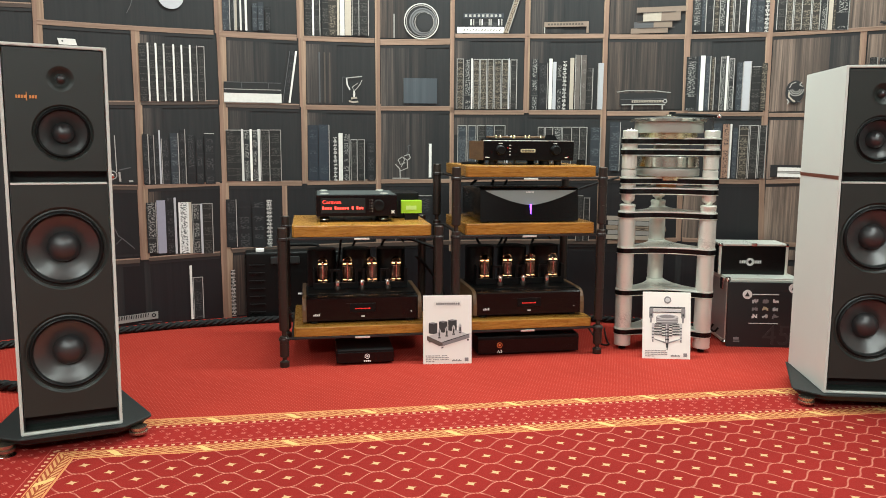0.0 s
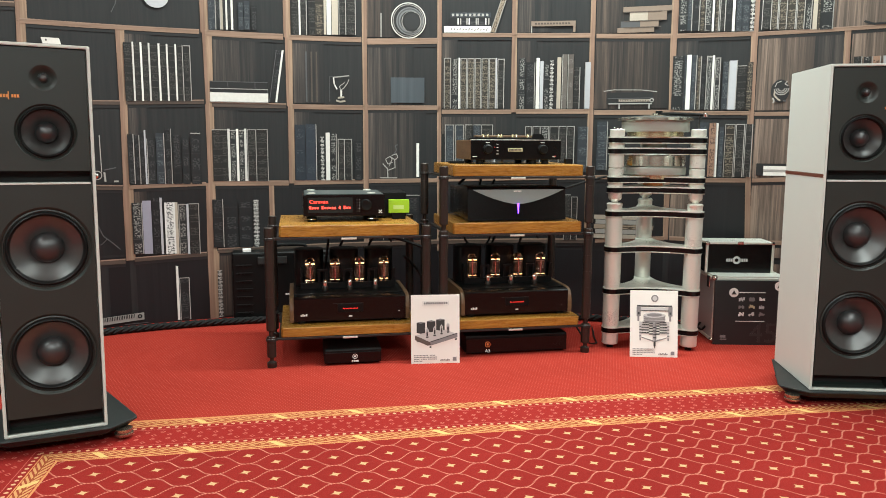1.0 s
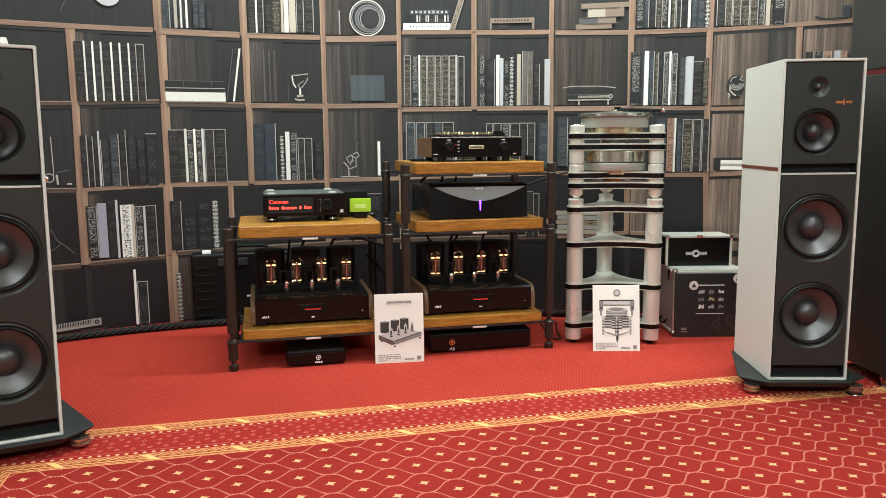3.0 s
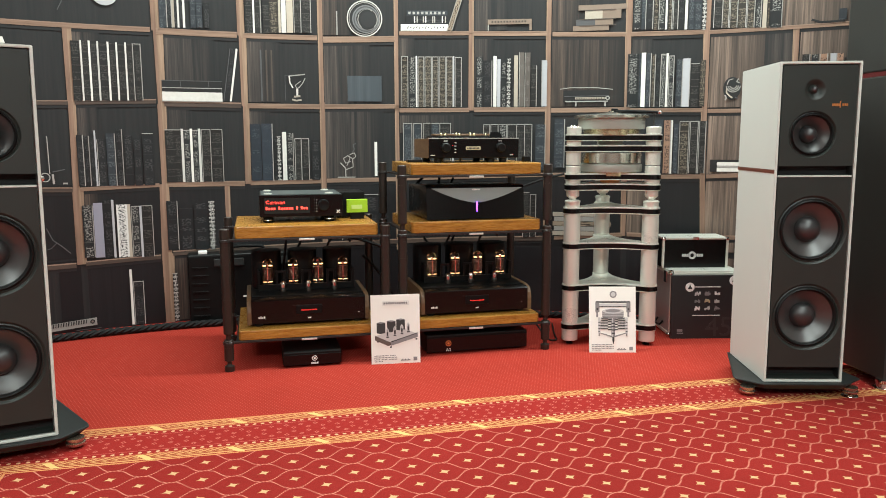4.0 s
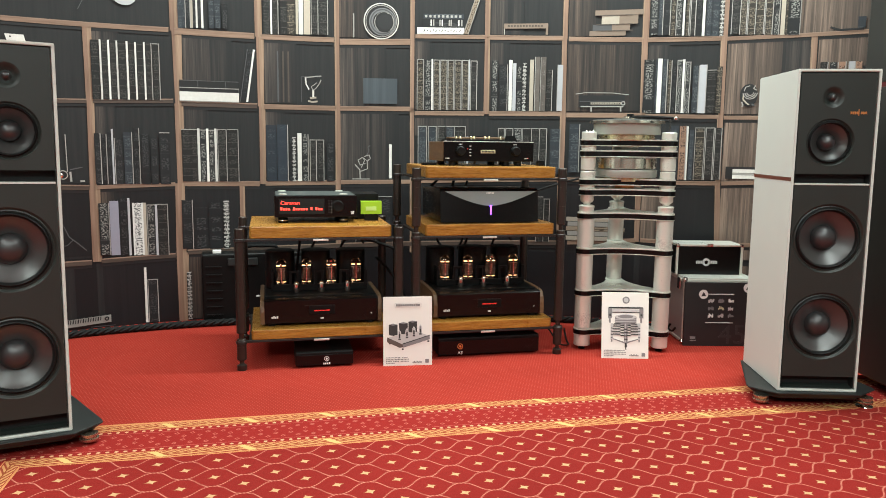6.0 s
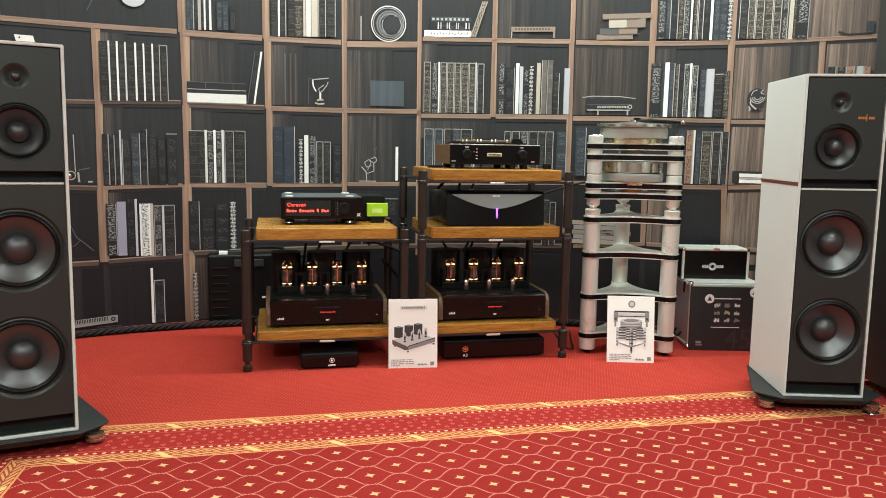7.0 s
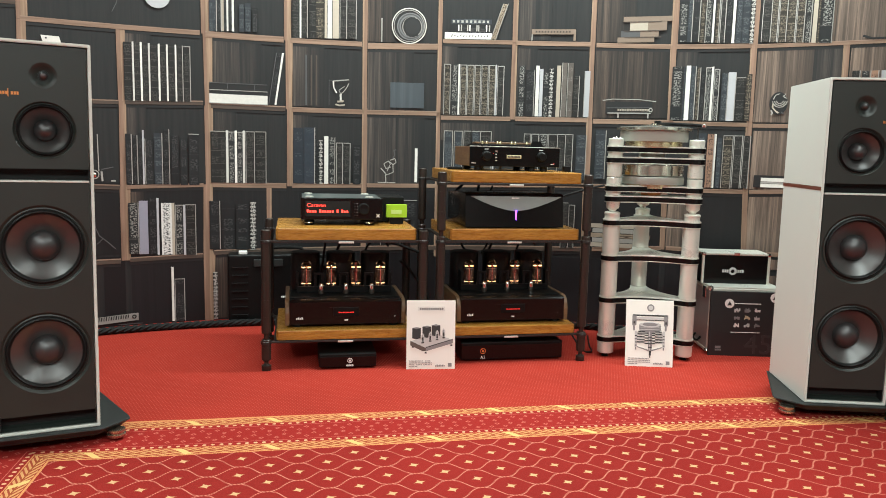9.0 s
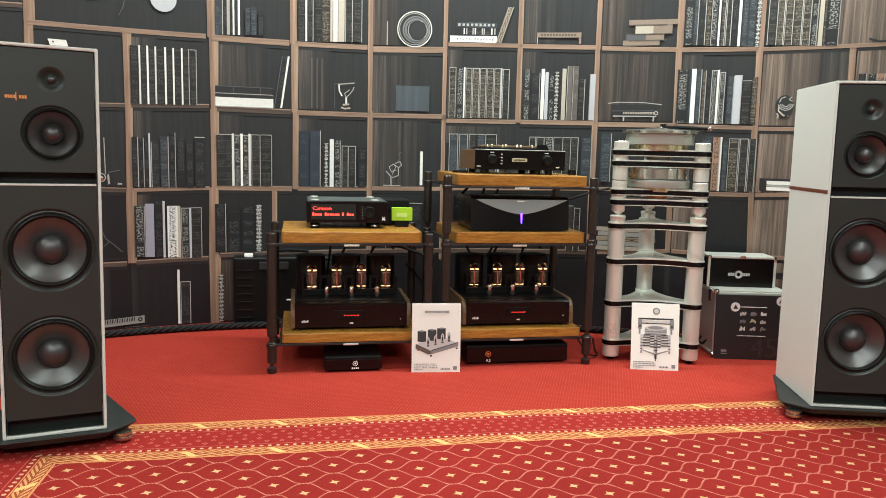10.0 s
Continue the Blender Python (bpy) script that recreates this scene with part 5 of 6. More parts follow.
        smooth(part("transformer_can", prism(out, 0.12, 0.292, 0.005), BLACK, t, "black rounded transformer cover"), 30)
    part("rear_cable", tube(bend([(-0.03, 0.31, 0.16), (-0.04, 0.37, 0.24), (0.0, 0.40, 0.33), (-0.02, 0.42, 0.36)]), 0.006, 8), RUBBER, t)
    part("rear_cable", tube(bend([(0.1, 0.31, 0.18), (0.12, 0.37, 0.3), (0.19, 0.40, 0.34), (0.23, 0.42, 0.30)]), 0.006, 8), RUBBER, t)
    return t


valve_amplifier(0.336, 0.166, "black valve amplifier with walnut cheeks, lit, on the low rack")
valve_amplifier(1.085, 0.168, "black valve amplifier with walnut cheeks, lit, on the tall rack")

# ---- streamer with its red display ----
t = thing("network_streamer", RACK @ Matrix.Translation((0.315, 0.125, 0.600)), "black network streamer with red lit display on a bamboo board", "music streamer")
part("case", box(-0.171, 0.180, 0.004, 0.29, 0.026, 0.118, 0.004), BLACK, t)
part("front_panel", box(-0.171, 0.180, -0.002, 0.005, 0.026, 0.118, 0.0015), GLOSS, t)
part("top_plate", box(-0.165, 0.174, 0.006, 0.285, 0.1182, 0.121, 0.001), LID, t)
part("display_window", box(-0.152, 0.040, -0.0032, -0.0021, 0.040, 0.106), VOID, t)
part("display_text", text_mesh("Caravan", 0.022, Matrix.Translation((-0.146, -0.0038, 0.081)) @ TO_FRONT @ Matrix.Diagonal((1.12, 1, 1, 1))), REDGLOW, t, "red display letters")
bm = bmesh.new()
x = -0.146
for wlen in (4, 6, 1, 3):
    for k in range(wlen):
        box(x, x + 0.0078, -0.0045, -0.0035, 0.0565, 0.0695 if k == 0 else 0.0655, bm=bm)
        x += 0.0108
    x += 0.0095
part("display_line", bm, REDGLOW, t)
part("control_knob", lathe([(0, 0), (0.024, 0), (0.024, 0.016), (0.021, 0.018), (0, 0.0165)], Matrix.Translation((0.098, -0.002, 0.074)) @ TO_FRONT, 40), BLACK, t)
for k in range(5):
    b = part("button", lathe([(0, 0), (0.003, 0), (0.003, 0.002), (0, 0.0022)], Matrix.Translation((0.060, -0.002, 0.046 + 0.0125 * k)) @ TO_FRONT, 10), STEEL, t)
    part("button_mark", box(0.068, 0.071, -0.0028, -0.0018, 0.045 + 0.0125 * k, 0.0475 + 0.0125 * k), WHITEINK, b)
bm = bmesh.new()
for a in (45, -45):
    bb = box(-0.0095, 0.0095, -0.003, -0.001, -0.0021, 0.0021)
    bb.transform(Matrix.Translation((0.161, 0, 0.044)) @ Matrix.Rotation(radians(a), 4, "Y"))
    me = bpy.data.meshes.new("cross")
    bb.to_mesh(me)
    bb.free()
    bm.from_mesh(me)
    bpy.data.meshes.remove(me)
part("white_cross", bm, WHITEINK, t)
for x in (-0.135, 0.125):
    for y in (0.03, 0.25):
        part("foot", lathe([(0, 0), (0.020, 0), (0.022, 0.004), (0.022, 0.018), (0.017, 0.0265), (0, 0.0265)], Matrix.Translation((x, y, 0)), 28), BLACK, t)
        part("foot_trim", lathe([(0.0222, 0.010), (0.0226, 0.0115), (0.0222, 0.013)], Matrix.Translation((x, y, 0)), 28), CHROME, t)
        part("top_disc", lathe([(0, 0.1212), (0.018, 0.1212), (0.018, 0.1245), (0.015, 0.126), (0, 0.126)], Matrix.Translation((x, y, 0)), 28), ALU, t, "small satin disc on the lid")

t = thing("streamer_power_supply", RACK @ Matrix.Translation((0.555, 0.23, 0.600)), "small black supply box behind the lime card", "power supply")
part("case", box(-0.06, 0.055, 0.03, 0.22, 0.006, 0.118, 0.003), BLACK, t)
for x in (-0.045, 0.04):
    part("foot", box(x - 0.008, x + 0.008, 0.05, 0.2, 0, 0.0062), RUBBER, t)
t = thing("lime_card_box", RACK @ Matrix.Translation((0.569, 0.20, 0.600)), "lime green card box with a pale patch", "card box")
part("box_body", box(-0.047, 0.046, 0, 0.025, 0.030, 0.088, 0.001), LIME, t)
part("stand", box(-0.03, 0.03, 0.003, 0.022, 0, 0.0305), BLACK, t)
part("pale_patch", box(-0.026, 0.022, -0.001, 0.0002, 0.046, 0.064), LIMEPALE, t)

# ---- preamplifier on the top board ----
t = thing("preamplifier", RACK @ Matrix.Translation((1.078, 0.105, 0.850)), "black preamplifier with walnut sides and gold badge", "preamplifier")
part("case", box(-0.188, 0.200, 0.004, 0.30, 0.022, 0.104, 0.002), BLACK, t)
part("front_panel", box(-0.202, 0.214, -0.004, 0.005, 0.020, 0.106, 0.002), GLOSS, t)
for a, b in ((-0.204, -0.188), (0.200, 0.216)):
    part("wooden_side", box(a, b, 0.005, 0.305, 0.020, 0.106, 0.003), WALNUT, t, "walnut side panel")
part("top_edge", box(-0.202, 0.214, -0.0035, 0.010, 0.1062, 0.1085, 0.0008), ALU, t)
part("inner_tray", box(-0.150, 0.150, 0.06, 0.28, 0.1042, 0.118, 0.003), BLACK, t)
part("walnut_bar", box(-0.155, 0.145, 0.10, 0.16, 0.1185, 0.128, 0.004), WALNUT, t)
for x in (-0.125, -0.105, -0.055, -0.04, 0.012, 0.03, 0.085):
    smooth(part("small_tube", lathe([(0, 0.1185), (0.006, 0.1185), (0.006, 0.128), (0.004, 0.132), (0, 0.133)], Matrix.Translation((x, 0.085, 0)), 12), BRASS, t))
part("top_guard", prism([(0.09, 0.105), (0.16, 0.105), (0.14, 0.135), (0.10, 0.135)], 0.05, 0.06, 0, Matrix(((1, 0, 0, 0), (0, 0, 1, 0), (0, 1, 0, 0), (0, 0, 0, 1)))), BLACK, t)
for x in (-0.127, 0.127):
    smooth(part("knob", lathe([(0, 0), (0.022, 0), (0.022, 0.004), (0.0195, 0.006), (0.0185, 0.022), (0.016, 0.024), (0, 0.0235)], Matrix.Translation((x, -0.004, 0.066)) @ TO_FRONT, 40), BLACK, t), 30)
part("badge", box(-0.034, 0.034, -0.0065, -0.0038, 0.056, 0.071, 0.001), GOLD, t, "pale gold badge plate")
bm = bmesh.new()
for k in range(9):
    box(-0.028 + 0.0063 * k, -0.0235 + 0.0063 * k, -0.0072, -0.0064, 0.060, 0.067, bm=bm)
part("badge_marks", bm, INK, t)
for x, z, w in ((-0.135, 0.094, 0.018), (0.117, 0.094, 0.018), (-0.195, 0.032, 0.020), (0.172, 0.032, 0.014)):
    part("lettering", box(x, x + w, -0.0052, -0.0038, z, z + 0.003), WHITEINK, t)
for k in range(4):
    part("lettering", box(-0.086, -0.078, -0.0052, -0.0038, 0.044 + 0.014 * k, 0.047 + 0.014 * k), WHITEINK, t)
part("indicator", lathe([(0, 0), (0.002, 0), (0.002, 0.0015), (0, 0.002)], Matrix.Translation((-0.094, -0.004, 0.075)) @ TO_FRONT, 10), REDDIM, t)
part("indicator", lathe([(0, 0), (0.002, 0), (0.002, 0.0015), (0, 0.002)], Matrix.Translation((0.187, -0.004, 0.036)) @ TO_FRONT, 10), REDDIM, t)
for x in (-0.155, 0.092, 0.150):
    for y in (0.03, 0.26):
        part("foot", rod(x, y, 0, 0.022, 0.017, 20), RUBBER, t)
tagged(part("black_puck", prism([(1.335, 0.15), (1.365, 0.15), (1.365, 0.18), (1.335, 0.18)], 0.8502, 0.875, 0.003, RACK), BLACK), "small black block beside the preamplifier", "block")
tagged(part("remote_handset", prism([(0.80, 0.20), (0.865, 0.19), (0.868, 0.24), (0.803, 0.25)], 0.8502, 0.862, 0.003, RACK), BLACK), "black remote handset lying on the board", "remote control")

# ---- power amplifier with the silver fascia ----
t = thing("transistor_amplifier", RACK @ Matrix.Translation((1.078, 0.05, 0.600)), "black amplifier with silver curved fascia and violet light", "amplifier")
prof = [(-0.014, 0.005), (0.38, 0.012), (0.38, 0.142), (0.03, 0.154), (0.006, 0.150), (0.0, 0.140)]
turn = Matrix(((0, 0, 1, 0), (1, 0, 0, 0), (0, 1, 0, 0), (0, 0, 0, 1)))
smooth(part("body", prism(prof, -0.228, 0.222, 0.004, turn), GLOSS, t), 20)


def front_y(z):
    return -0.014 + 0.014 * (z - 0.005) / 0.135 - 0.0018


bm = bmesh.new()
n = 24
upper, lower = [], []
for k in range(n + 1):
    x = -0.205 + 0.418 * k / n
    e = min(1, abs(x - 0.0) / (0.205 if x < 0 else 0.213))
    zl = 0.076 + 0.064 * e ** 1.55
    upper.append(bm.verts.new((x, front_y(0.1405), 0.1405)))
    lower.append(bm.verts.new((x, front_y(zl), zl)))
for k in range(n):
    if (upper[k].co - lower[k].co).length > 1e-4 or (upper[k + 1].co - lower[k + 1].co).length > 1e-4:
        bm.faces.new((lower[k], lower[k + 1], upper[k + 1], upper[k]))
out = bmesh.ops.extrude_face_region(bm, geom=list(bm.faces))
bmesh.ops.translate(bm, verts=[v for v in out["geom"] if isinstance(v, bmesh.types.BMVert)], vec=(0, 0.0015, 0))
bmesh.ops.recalc_face_normals(bm, faces=bm.faces)
part("fascia", bm, SILVERFACE, t, "satin silver fascia, curved to a point below")
part("violet_slot", prism([(-0.0030, 0.080), (0.0034, 0.080), (0.0018, 0.036), (-0.0008, 0.036)], 0.004, 0.0172, 0, Matrix(((1, 0, 0, 0), (0, 0, -1, 0), (0, 1, 0, 0), (0, 0, 0, 1)))), VIOLET, t, "narrow violet light")
bm = bmesh.new()
for k in range(6):
    box(-0.019 + 0.006 * k, -0.0145 + 0.006 * k, front_y(0.133) - 0.001, front_y(0.133) + 0.001, 0.130, 0.136, bm=bm)
part("badge", bm, WHITEINK, t)
for x in (-0.19, 0.18):
    for y in (0.05, 0.32):
        part("foot", rod(x, y, 0, 0.012, 0.018, 16), RUBBER, t)

# ---- power conditioners on the floor under the racks ----


def floor_unit(u0, u1, v, depth, high, mark_u, label, words, big):
    t = thing("power_conditioner", RACK @ Matrix.Translation(((u0 + u1) / 2, v, 0)), label, "power conditioner", "black power boxes")
    h = (u1 - u0) / 2
    part("case", box(-h, h, 0.002, depth, 0.008, high, 0.006), BLACK, t)
    part("front_panel", box(-h + 0.002, h - 0.002, -0.002, 0.004, 0.010, high - 0.012, 0.002), GLOSS, t)
    for x in (-h + 0.04, h - 0.04):
        for y in (0.04, depth - 0.04):
            part("foot", rod(x, y, 0, 0.009, 0.014, 12), RUBBER, t)
    at = Matrix.Translation((mark_u, -0.0022, high * 0.55)) @ TO_FRONT
    r = 0.013 if big else 0.011
    part("ring_mark", lathe([(r * 0.78, 0), (r * 0.78, 0.001), (r, 0.001), (r, 0)], at, 28), WHITEINK if not big else COPPER, t)
    part("dot_mark", lathe([(r * 0.42, 0), (r * 0.42, 0.001), (0, 0.001)], at, 20), WHITEINK if not big else COPPER, t)
    if words:
        part("lettering", text_mesh(words, 0.021, Matrix.Translation((mark_u - 0.012, -0.0024, 0.012)) @ TO_FRONT), WHITEINK, t)
    else:
        bm = bmesh.new()
        for k in range(4):
            box(mark_u - 0.015 + 0.008 * k, mark_u - 0.009 + 0.008 * k, -0.0032, -0.002, 0.013, 0.020, bm=bm)
        part("lettering", bm, WHITEINK, t)
    return t


floor_unit(0.218, 0.462, -0.022, 0.22, 0.068, 0.008, "small black power box with white ring mark on carpet", "", False)
floor_unit(0.845, 1.318, 0.028, 0.34, 0.088, -0.137, "long black power box with copper ring mark on carpet", "A3", True)

# ---- show cards ----


def card(corner, turn, lean, label):
    """A leaning A4 card: x along its foot, z up its face, y behind."""
    m = Matrix.Translation(corner) @ Matrix.Rotation(radians(turn), 4, "Z") @ Matrix.Rotation(radians(-lean), 4, "X")
    t = thing("show_card", m, label, "sign", "leaning show cards")
    part("board", box(0, 0.21, 0, 0.005, 0, 0.297, 0.0005), PAPER, t)
    return t


def ink(parent, name, quads, mat, y=-0.0012):
    if name.startswith("pictured"):
        for x0, x1, z0, z1 in quads:
            part(name, box(x0, x1, y, 0.0001, z0, z1), mat, parent)
        return
    bm = bmesh.new()
    for x0, x1, z0, z1 in quads:
        box(x0, x1, y, 0.0001, z0, z1, bm=bm)
    part(name, bm, mat, parent)


def ink_shape(parent, name, outline, mat, y=-0.001):
    part(name, prism(outline, -0.0002, -y, 0, TO_FRONT), mat, parent)


def small_print(t, seed):
    r = random.Random(seed)
    ink(t, "small_print", [(0.012 + (0.0062 * k), 0.0165 + 0.0062 * k, 0.034 - 0.0082 * j, 0.0375 - 0.0082 * j) for j in range(4) for k in range((15, 16, 16, 7)[j]) if r.random() < 0.93], INKGREY)
    ink(t, "small_logo", [(0.125 + 0.006 * k, 0.130 + 0.006 * k, 0.011, 0.016 + 0.003 * (k % 2)) for k in range(7)], INKGREY)
    ink(t, "square_mark", [(0.180, 0.196, 0.010, 0.026)], INKGREY)


s1 = card((0.288, 3.138, 0.0), 5.0, 5.0, "white card showing a valve amplifier, leaning on the rack")
ink(s1, "brand_bar", [(0.055 + 0.0095 * k, 0.0625 + 0.0095 * k, 0.2565, 0.2655) for k in range(11)], INKGREY)
ink(s1, "brand_frame", [(0.050, 0.163, 0.2525, 0.2535), (0.050, 0.163, 0.2685, 0.2695), (0.050, 0.051, 0.2535, 0.2685), (0.162, 0.163, 0.2535, 0.2685)], INKLIGHT)
ink_shape(s1, "pictured_chassis_top", [(0.018, 0.122), (0.082, 0.090), (0.198, 0.126), (0.134, 0.152)], INKLIGHT, -0.0008)
ink_shape(s1, "pictured_chassis_front", [(0.016, 0.124), (0.016, 0.104), (0.070, 0.078), (0.084, 0.080), (0.083, 0.092)], INKBROWN, -0.0014)
ink_shape(s1, "pictured_chassis_side", [(0.083, 0.092), (0.084, 0.078), (0.200, 0.112), (0.200, 0.128)], INKGREY, -0.0016)
ink_shape(s1, "pictured_chassis_edge", [(0.083, 0.092), (0.200, 0.128), (0.200, 0.131), (0.083, 0.096)], INK, -0.0019)
for k, x in enumerate((0.024, 0.068, 0.108)):
    z = 0.134 + 0.006 * k
    ink_shape(s1, "pictured_can", [(x, z), (x + 0.018, z - 0.004), (x + 0.037, z), (x + 0.037, z + 0.044), (x + 0.018, z + 0.048), (x, z + 0.044)], INK, -0.0018)
    ink_shape(s1, "pictured_can_top", [(x + 0.001, z + 0.044), (x + 0.018, z + 0.040), (x + 0.036, z + 0.044), (x + 0.018, z + 0.048)], INKGREY, -0.0021)
for k, x in enumerate((0.062, 0.094, 0.124, 0.152)):
    z = 0.112 + 0.007 * k
    ink_shape(s1, "pictured_valve", [(x, z), (x + 0.015, z), (x + 0.014, z + 0.034), (x + 0.0075, z + 0.044), (x + 0.001, z + 0.034)], INKLIGHT, -0.0022)
    ink(s1, "pictured_valve_core", [(x + 0.004, x + 0.011, z + 0.008, z + 0.026), (x + 0.002, x + 0.013, z, z + 0.006), (x + 0.0065, x + 0.0085, z + 0.026, z + 0.036)], INK, -0.0026)
for x, z in ((0.024, 0.098), (0.079, 0.072), (0.190, 0.104)):
    ink(s1, "pictured_foot", [(x, x + 0.008, z - 0.004, z + 0.003)], INK, -0.0012)
small_print(s1, 3)

s2 = card((1.263, 3.248, 0.0), -4.5, 9, "white card showing a turntable, standing before the stand")
part("round_mark", lathe([(0, 0), (0.016, 0), (0.016, 0.001), (0, 0.001)], Matrix.Translation((0.108, 0, 0.262)) @ TO_FRONT, 28), INKGREY, s2)
part("round_mark_middle", lathe([(0, 0.001), (0.010, 0.001), (0.010, 0.0016), (0, 0.0016)], Matrix.Translation((0.108, 0, 0.262)) @ TO_FRONT, 28), INKLIGHT, s2)
ink(s2, "pictured_beam", [(0.030, 0.184, 0.224, 0.231), (0.044, 0.172, 0.205, 0.2085)], INK)
ink(s2, "pictured_beam", [(0.044, 0.172, 0.210, 0.2205)], INKLIGHT)
for x in (0.028, 0.168):
    ink(s2, "pictured_arm", [(x, x + 0.018, 0.182, 0.226), (x + 0.004, x + 0.012, 0.160, 0.182)], INKGREY, -0.0016)
    ink(s2, "pictured_arm", [(x + 0.005, x + 0.013, 0.190, 0.200)], INK, -0.002)
disc = [(math.cos(2 * math.pi * k / 24), math.sin(2 * math.pi * k / 24)) for k in range(24)]
ink_shape(s2, "pictured_platter", [(0.107 + 0.048 * c, 0.162 + 0.010 * d) for c, d in disc], INKGREY, -0.0009)
ink(s2, "pictured_platter", [(0.059, 0.155, 0.162, 0.186)], INKGREY, -0.0010)
ink_shape(s2, "pictured_platter", [(0.107 + 0.048 * c, 0.187 + 0.011 * d) for c, d in disc], INKLIGHT, -0.0013)
ink_shape(s2, "pictured_mat", [(0.107 + 0.034 * c, 0.188 + 0.0075 * d) for c, d in disc], INKGREY, -0.0016)
ink(s2, "pictured_rim", [(0.060, 0.154, 0.1635, 0.1665), (0.060, 0.154, 0.174, 0.1755)], INKLIGHT, -0.0014)
for j, z in enumerate((0.104, 0.116, 0.128, 0.140, 0.150)):
    ink(s2, "pictured_deck", [(0.046 + 0.002 * j, 0.084, z + 0.003, z + 0.0075), (0.130, 0.168 - 0.002 * j, z + 0.003, z + 0.0075)], INK, -0.0015)
    ink(s2, "pictured_deck", [(0.046, 0.168, z, z + 0.0022)], INKGREY, -0.0013)
    ink(s2, "pictured_deck", [(0.084, 0.130, z - 0.004, z + 0.001)], INK, -0.0017)
for x in (0.040, 0.163):
    ink(s2, "pictured_pillar", [(x, x + 0.010, 0.086, 0.158)], INKLIGHT, -0.0019)
    ink(s2, "pictured_pillar", [(x + 0.001, x + 0.009, z, z + 0.004) for z in (0.092, 0.106, 0.120, 0.134)], INK, -0.0022)
    ink(s2, "pictured_foot", [(x + 0.002, x + 0.008, 0.074, 0.086)], INKGREY, -0.0019)
ink(s2, "pictured_pillar", [(0.100, 0.116, 0.070, 0.158)], INKGREY, -0.0020)
ink(s2, "pictured_pillar", [(0.103, 0.107, 0.072, 0.156)], INKLIGHT, -0.0023)
ink(s2, "pictured_pillar", [(0.100, 0.116, z, z + 0.005) for z in (0.084, 0.099, 0.114, 0.129)], INK, -0.0024)
ink_shape(s2, "pictured_base", [(0.050, 0.086), (0.108, 0.066), (0.166, 0.086), (0.166, 0.090), (0.108, 0.073), (0.050, 0.090)], INKGREY, -0.0012)
ink(s2, "pictured_spike", [(0.104, 0.113, 0.050, 0.070), (0.1065, 0.1105, 0.040, 0.050)], INK, -0.0024)
small_print(s2, 9)

# ---- turntable and its stand ----
STAND = Matrix.Translation((1.213, 3.419, 0)) @ Matrix.Rotation(radians(-8.4), 4, "Z")
PILLARS = [(0.0, 0.0), (0.356, 0.0), (0.178, 0.31)]


def lobed(rad, pinch):
    """Outline of a three-armed plate round the pillars, hollow between the arms."""
    mid = Vector((0.178, 0.103))
    pts = []
    arms = [Vector(p) for p in PILLARS]
    for i, c in enumerate(arms):
        d = (c - mid).normalized()
        a0 = math.atan2(d.y, d.x)
        for k in range(-5, 6):
            a = a0 + radians(100) * k / 5
            pts.append((c.x + rad * math.cos(a), c.y + rad * math.sin(a)))
        nxt = arms[(i + 1) % 3]
        e = (nxt - mid).normalized()
        b0 = math.atan2(e.y, e.x) - radians(100)
        p0, p2 = Vector(pts[-1]), nxt + rad * Vector((math.cos(b0), math.sin(b0)))
        p1 = (p0 + p2) / 2 * (1 - pinch) + mid * pinch
        for k in range(1, 8):
            f = k / 8
            q = p0 * (1 - f) ** 2 + p1 * 2 * f * (1 - f) + p2 * f * f
            pts.append((q.x, q.y))
    return pts


def sandwich(t, name, z, rad, pinch, black=0.021):
    part(name, prism(lobed(rad, pinch), z - 0.004, z, 0.0008), ALU, t)
    part(name + "_core", prism(lobed(rad + 0.001, pinch), z + 0.0002, z + black, 0.0005), GLOSS, t, "black panzer-wood core")
    part(name, prism(lobed(rad, pinch), z + black + 0.0002, z + black + 0.006, 0.0008), ALU, t)


t = thing("turntable_stand", STAND, "tall satin aluminium stand with three pillars and black cored plates", "stand")
LEVELS = [0.074, 0.258, 0.453, 0.616]
for x, y in PILLARS:
    spike = smooth(part("spike_foot", lathe([(0, 0), (0.016, 0), (0.017, 0.004), (0.012, 0.008), (0.007, 0.012), (0.016, 0.018), (0, 0.018)], Matrix.Translation((x, y, 0)), 24), BLACK, t))
    edges = [0.018, 0.0695, 0.1015, 0.2535, 0.2855, 0.4485, 0.4805, 0.6115]
    for a, b in zip(edges[::2], edges[1::2]):
        smooth(part("pillar", rod(x, y, a, b, 0.0375, 40, 0.003), ALU, t))
    smooth(part("pillar_cap", lathe([(0, 0.6435), (0.034, 0.6435), (0.034, 0.662), (0.036, 0.666), (0.036, 0.672), (0.03, 0.676), (0, 0.676)], Matrix.Translation((x, y, 0)), 36), ALU, t))
for z in LEVELS:
    sandwich(t, "plate", z, 0.041, 0.55)

t = thing("turntable", STAND, "satin aluminium two-platter turntable on its stand", "turntable")
for x, y in PILLARS:
    smooth(part("foot", lathe([(0, 0.677), (0.013, 0.677), (0.016, 0.684), (0.027, 0.692), (0.030, 0.698), (0.030, 0.7195), (0, 0.7195)], Matrix.Translation((x, y, 0)), 32), ALU, t))
    for a, b in ((0.7515, 0.7665), (0.7985, 0.8325), (0.8355, 0.8945), (0.9265, 0.9435), (0.9755, 1.008)):
        smooth(part("pillar", rod(x, y, a, b, 0.0335, 36, 0.003), ALU, t))
for z in (0.724, 0.771, 0.899, 0.948):
    sandwich(t, "deck_plate", z, 0.038, 0.5)
C = Matrix.Translation((0.183, 0.115, 0))
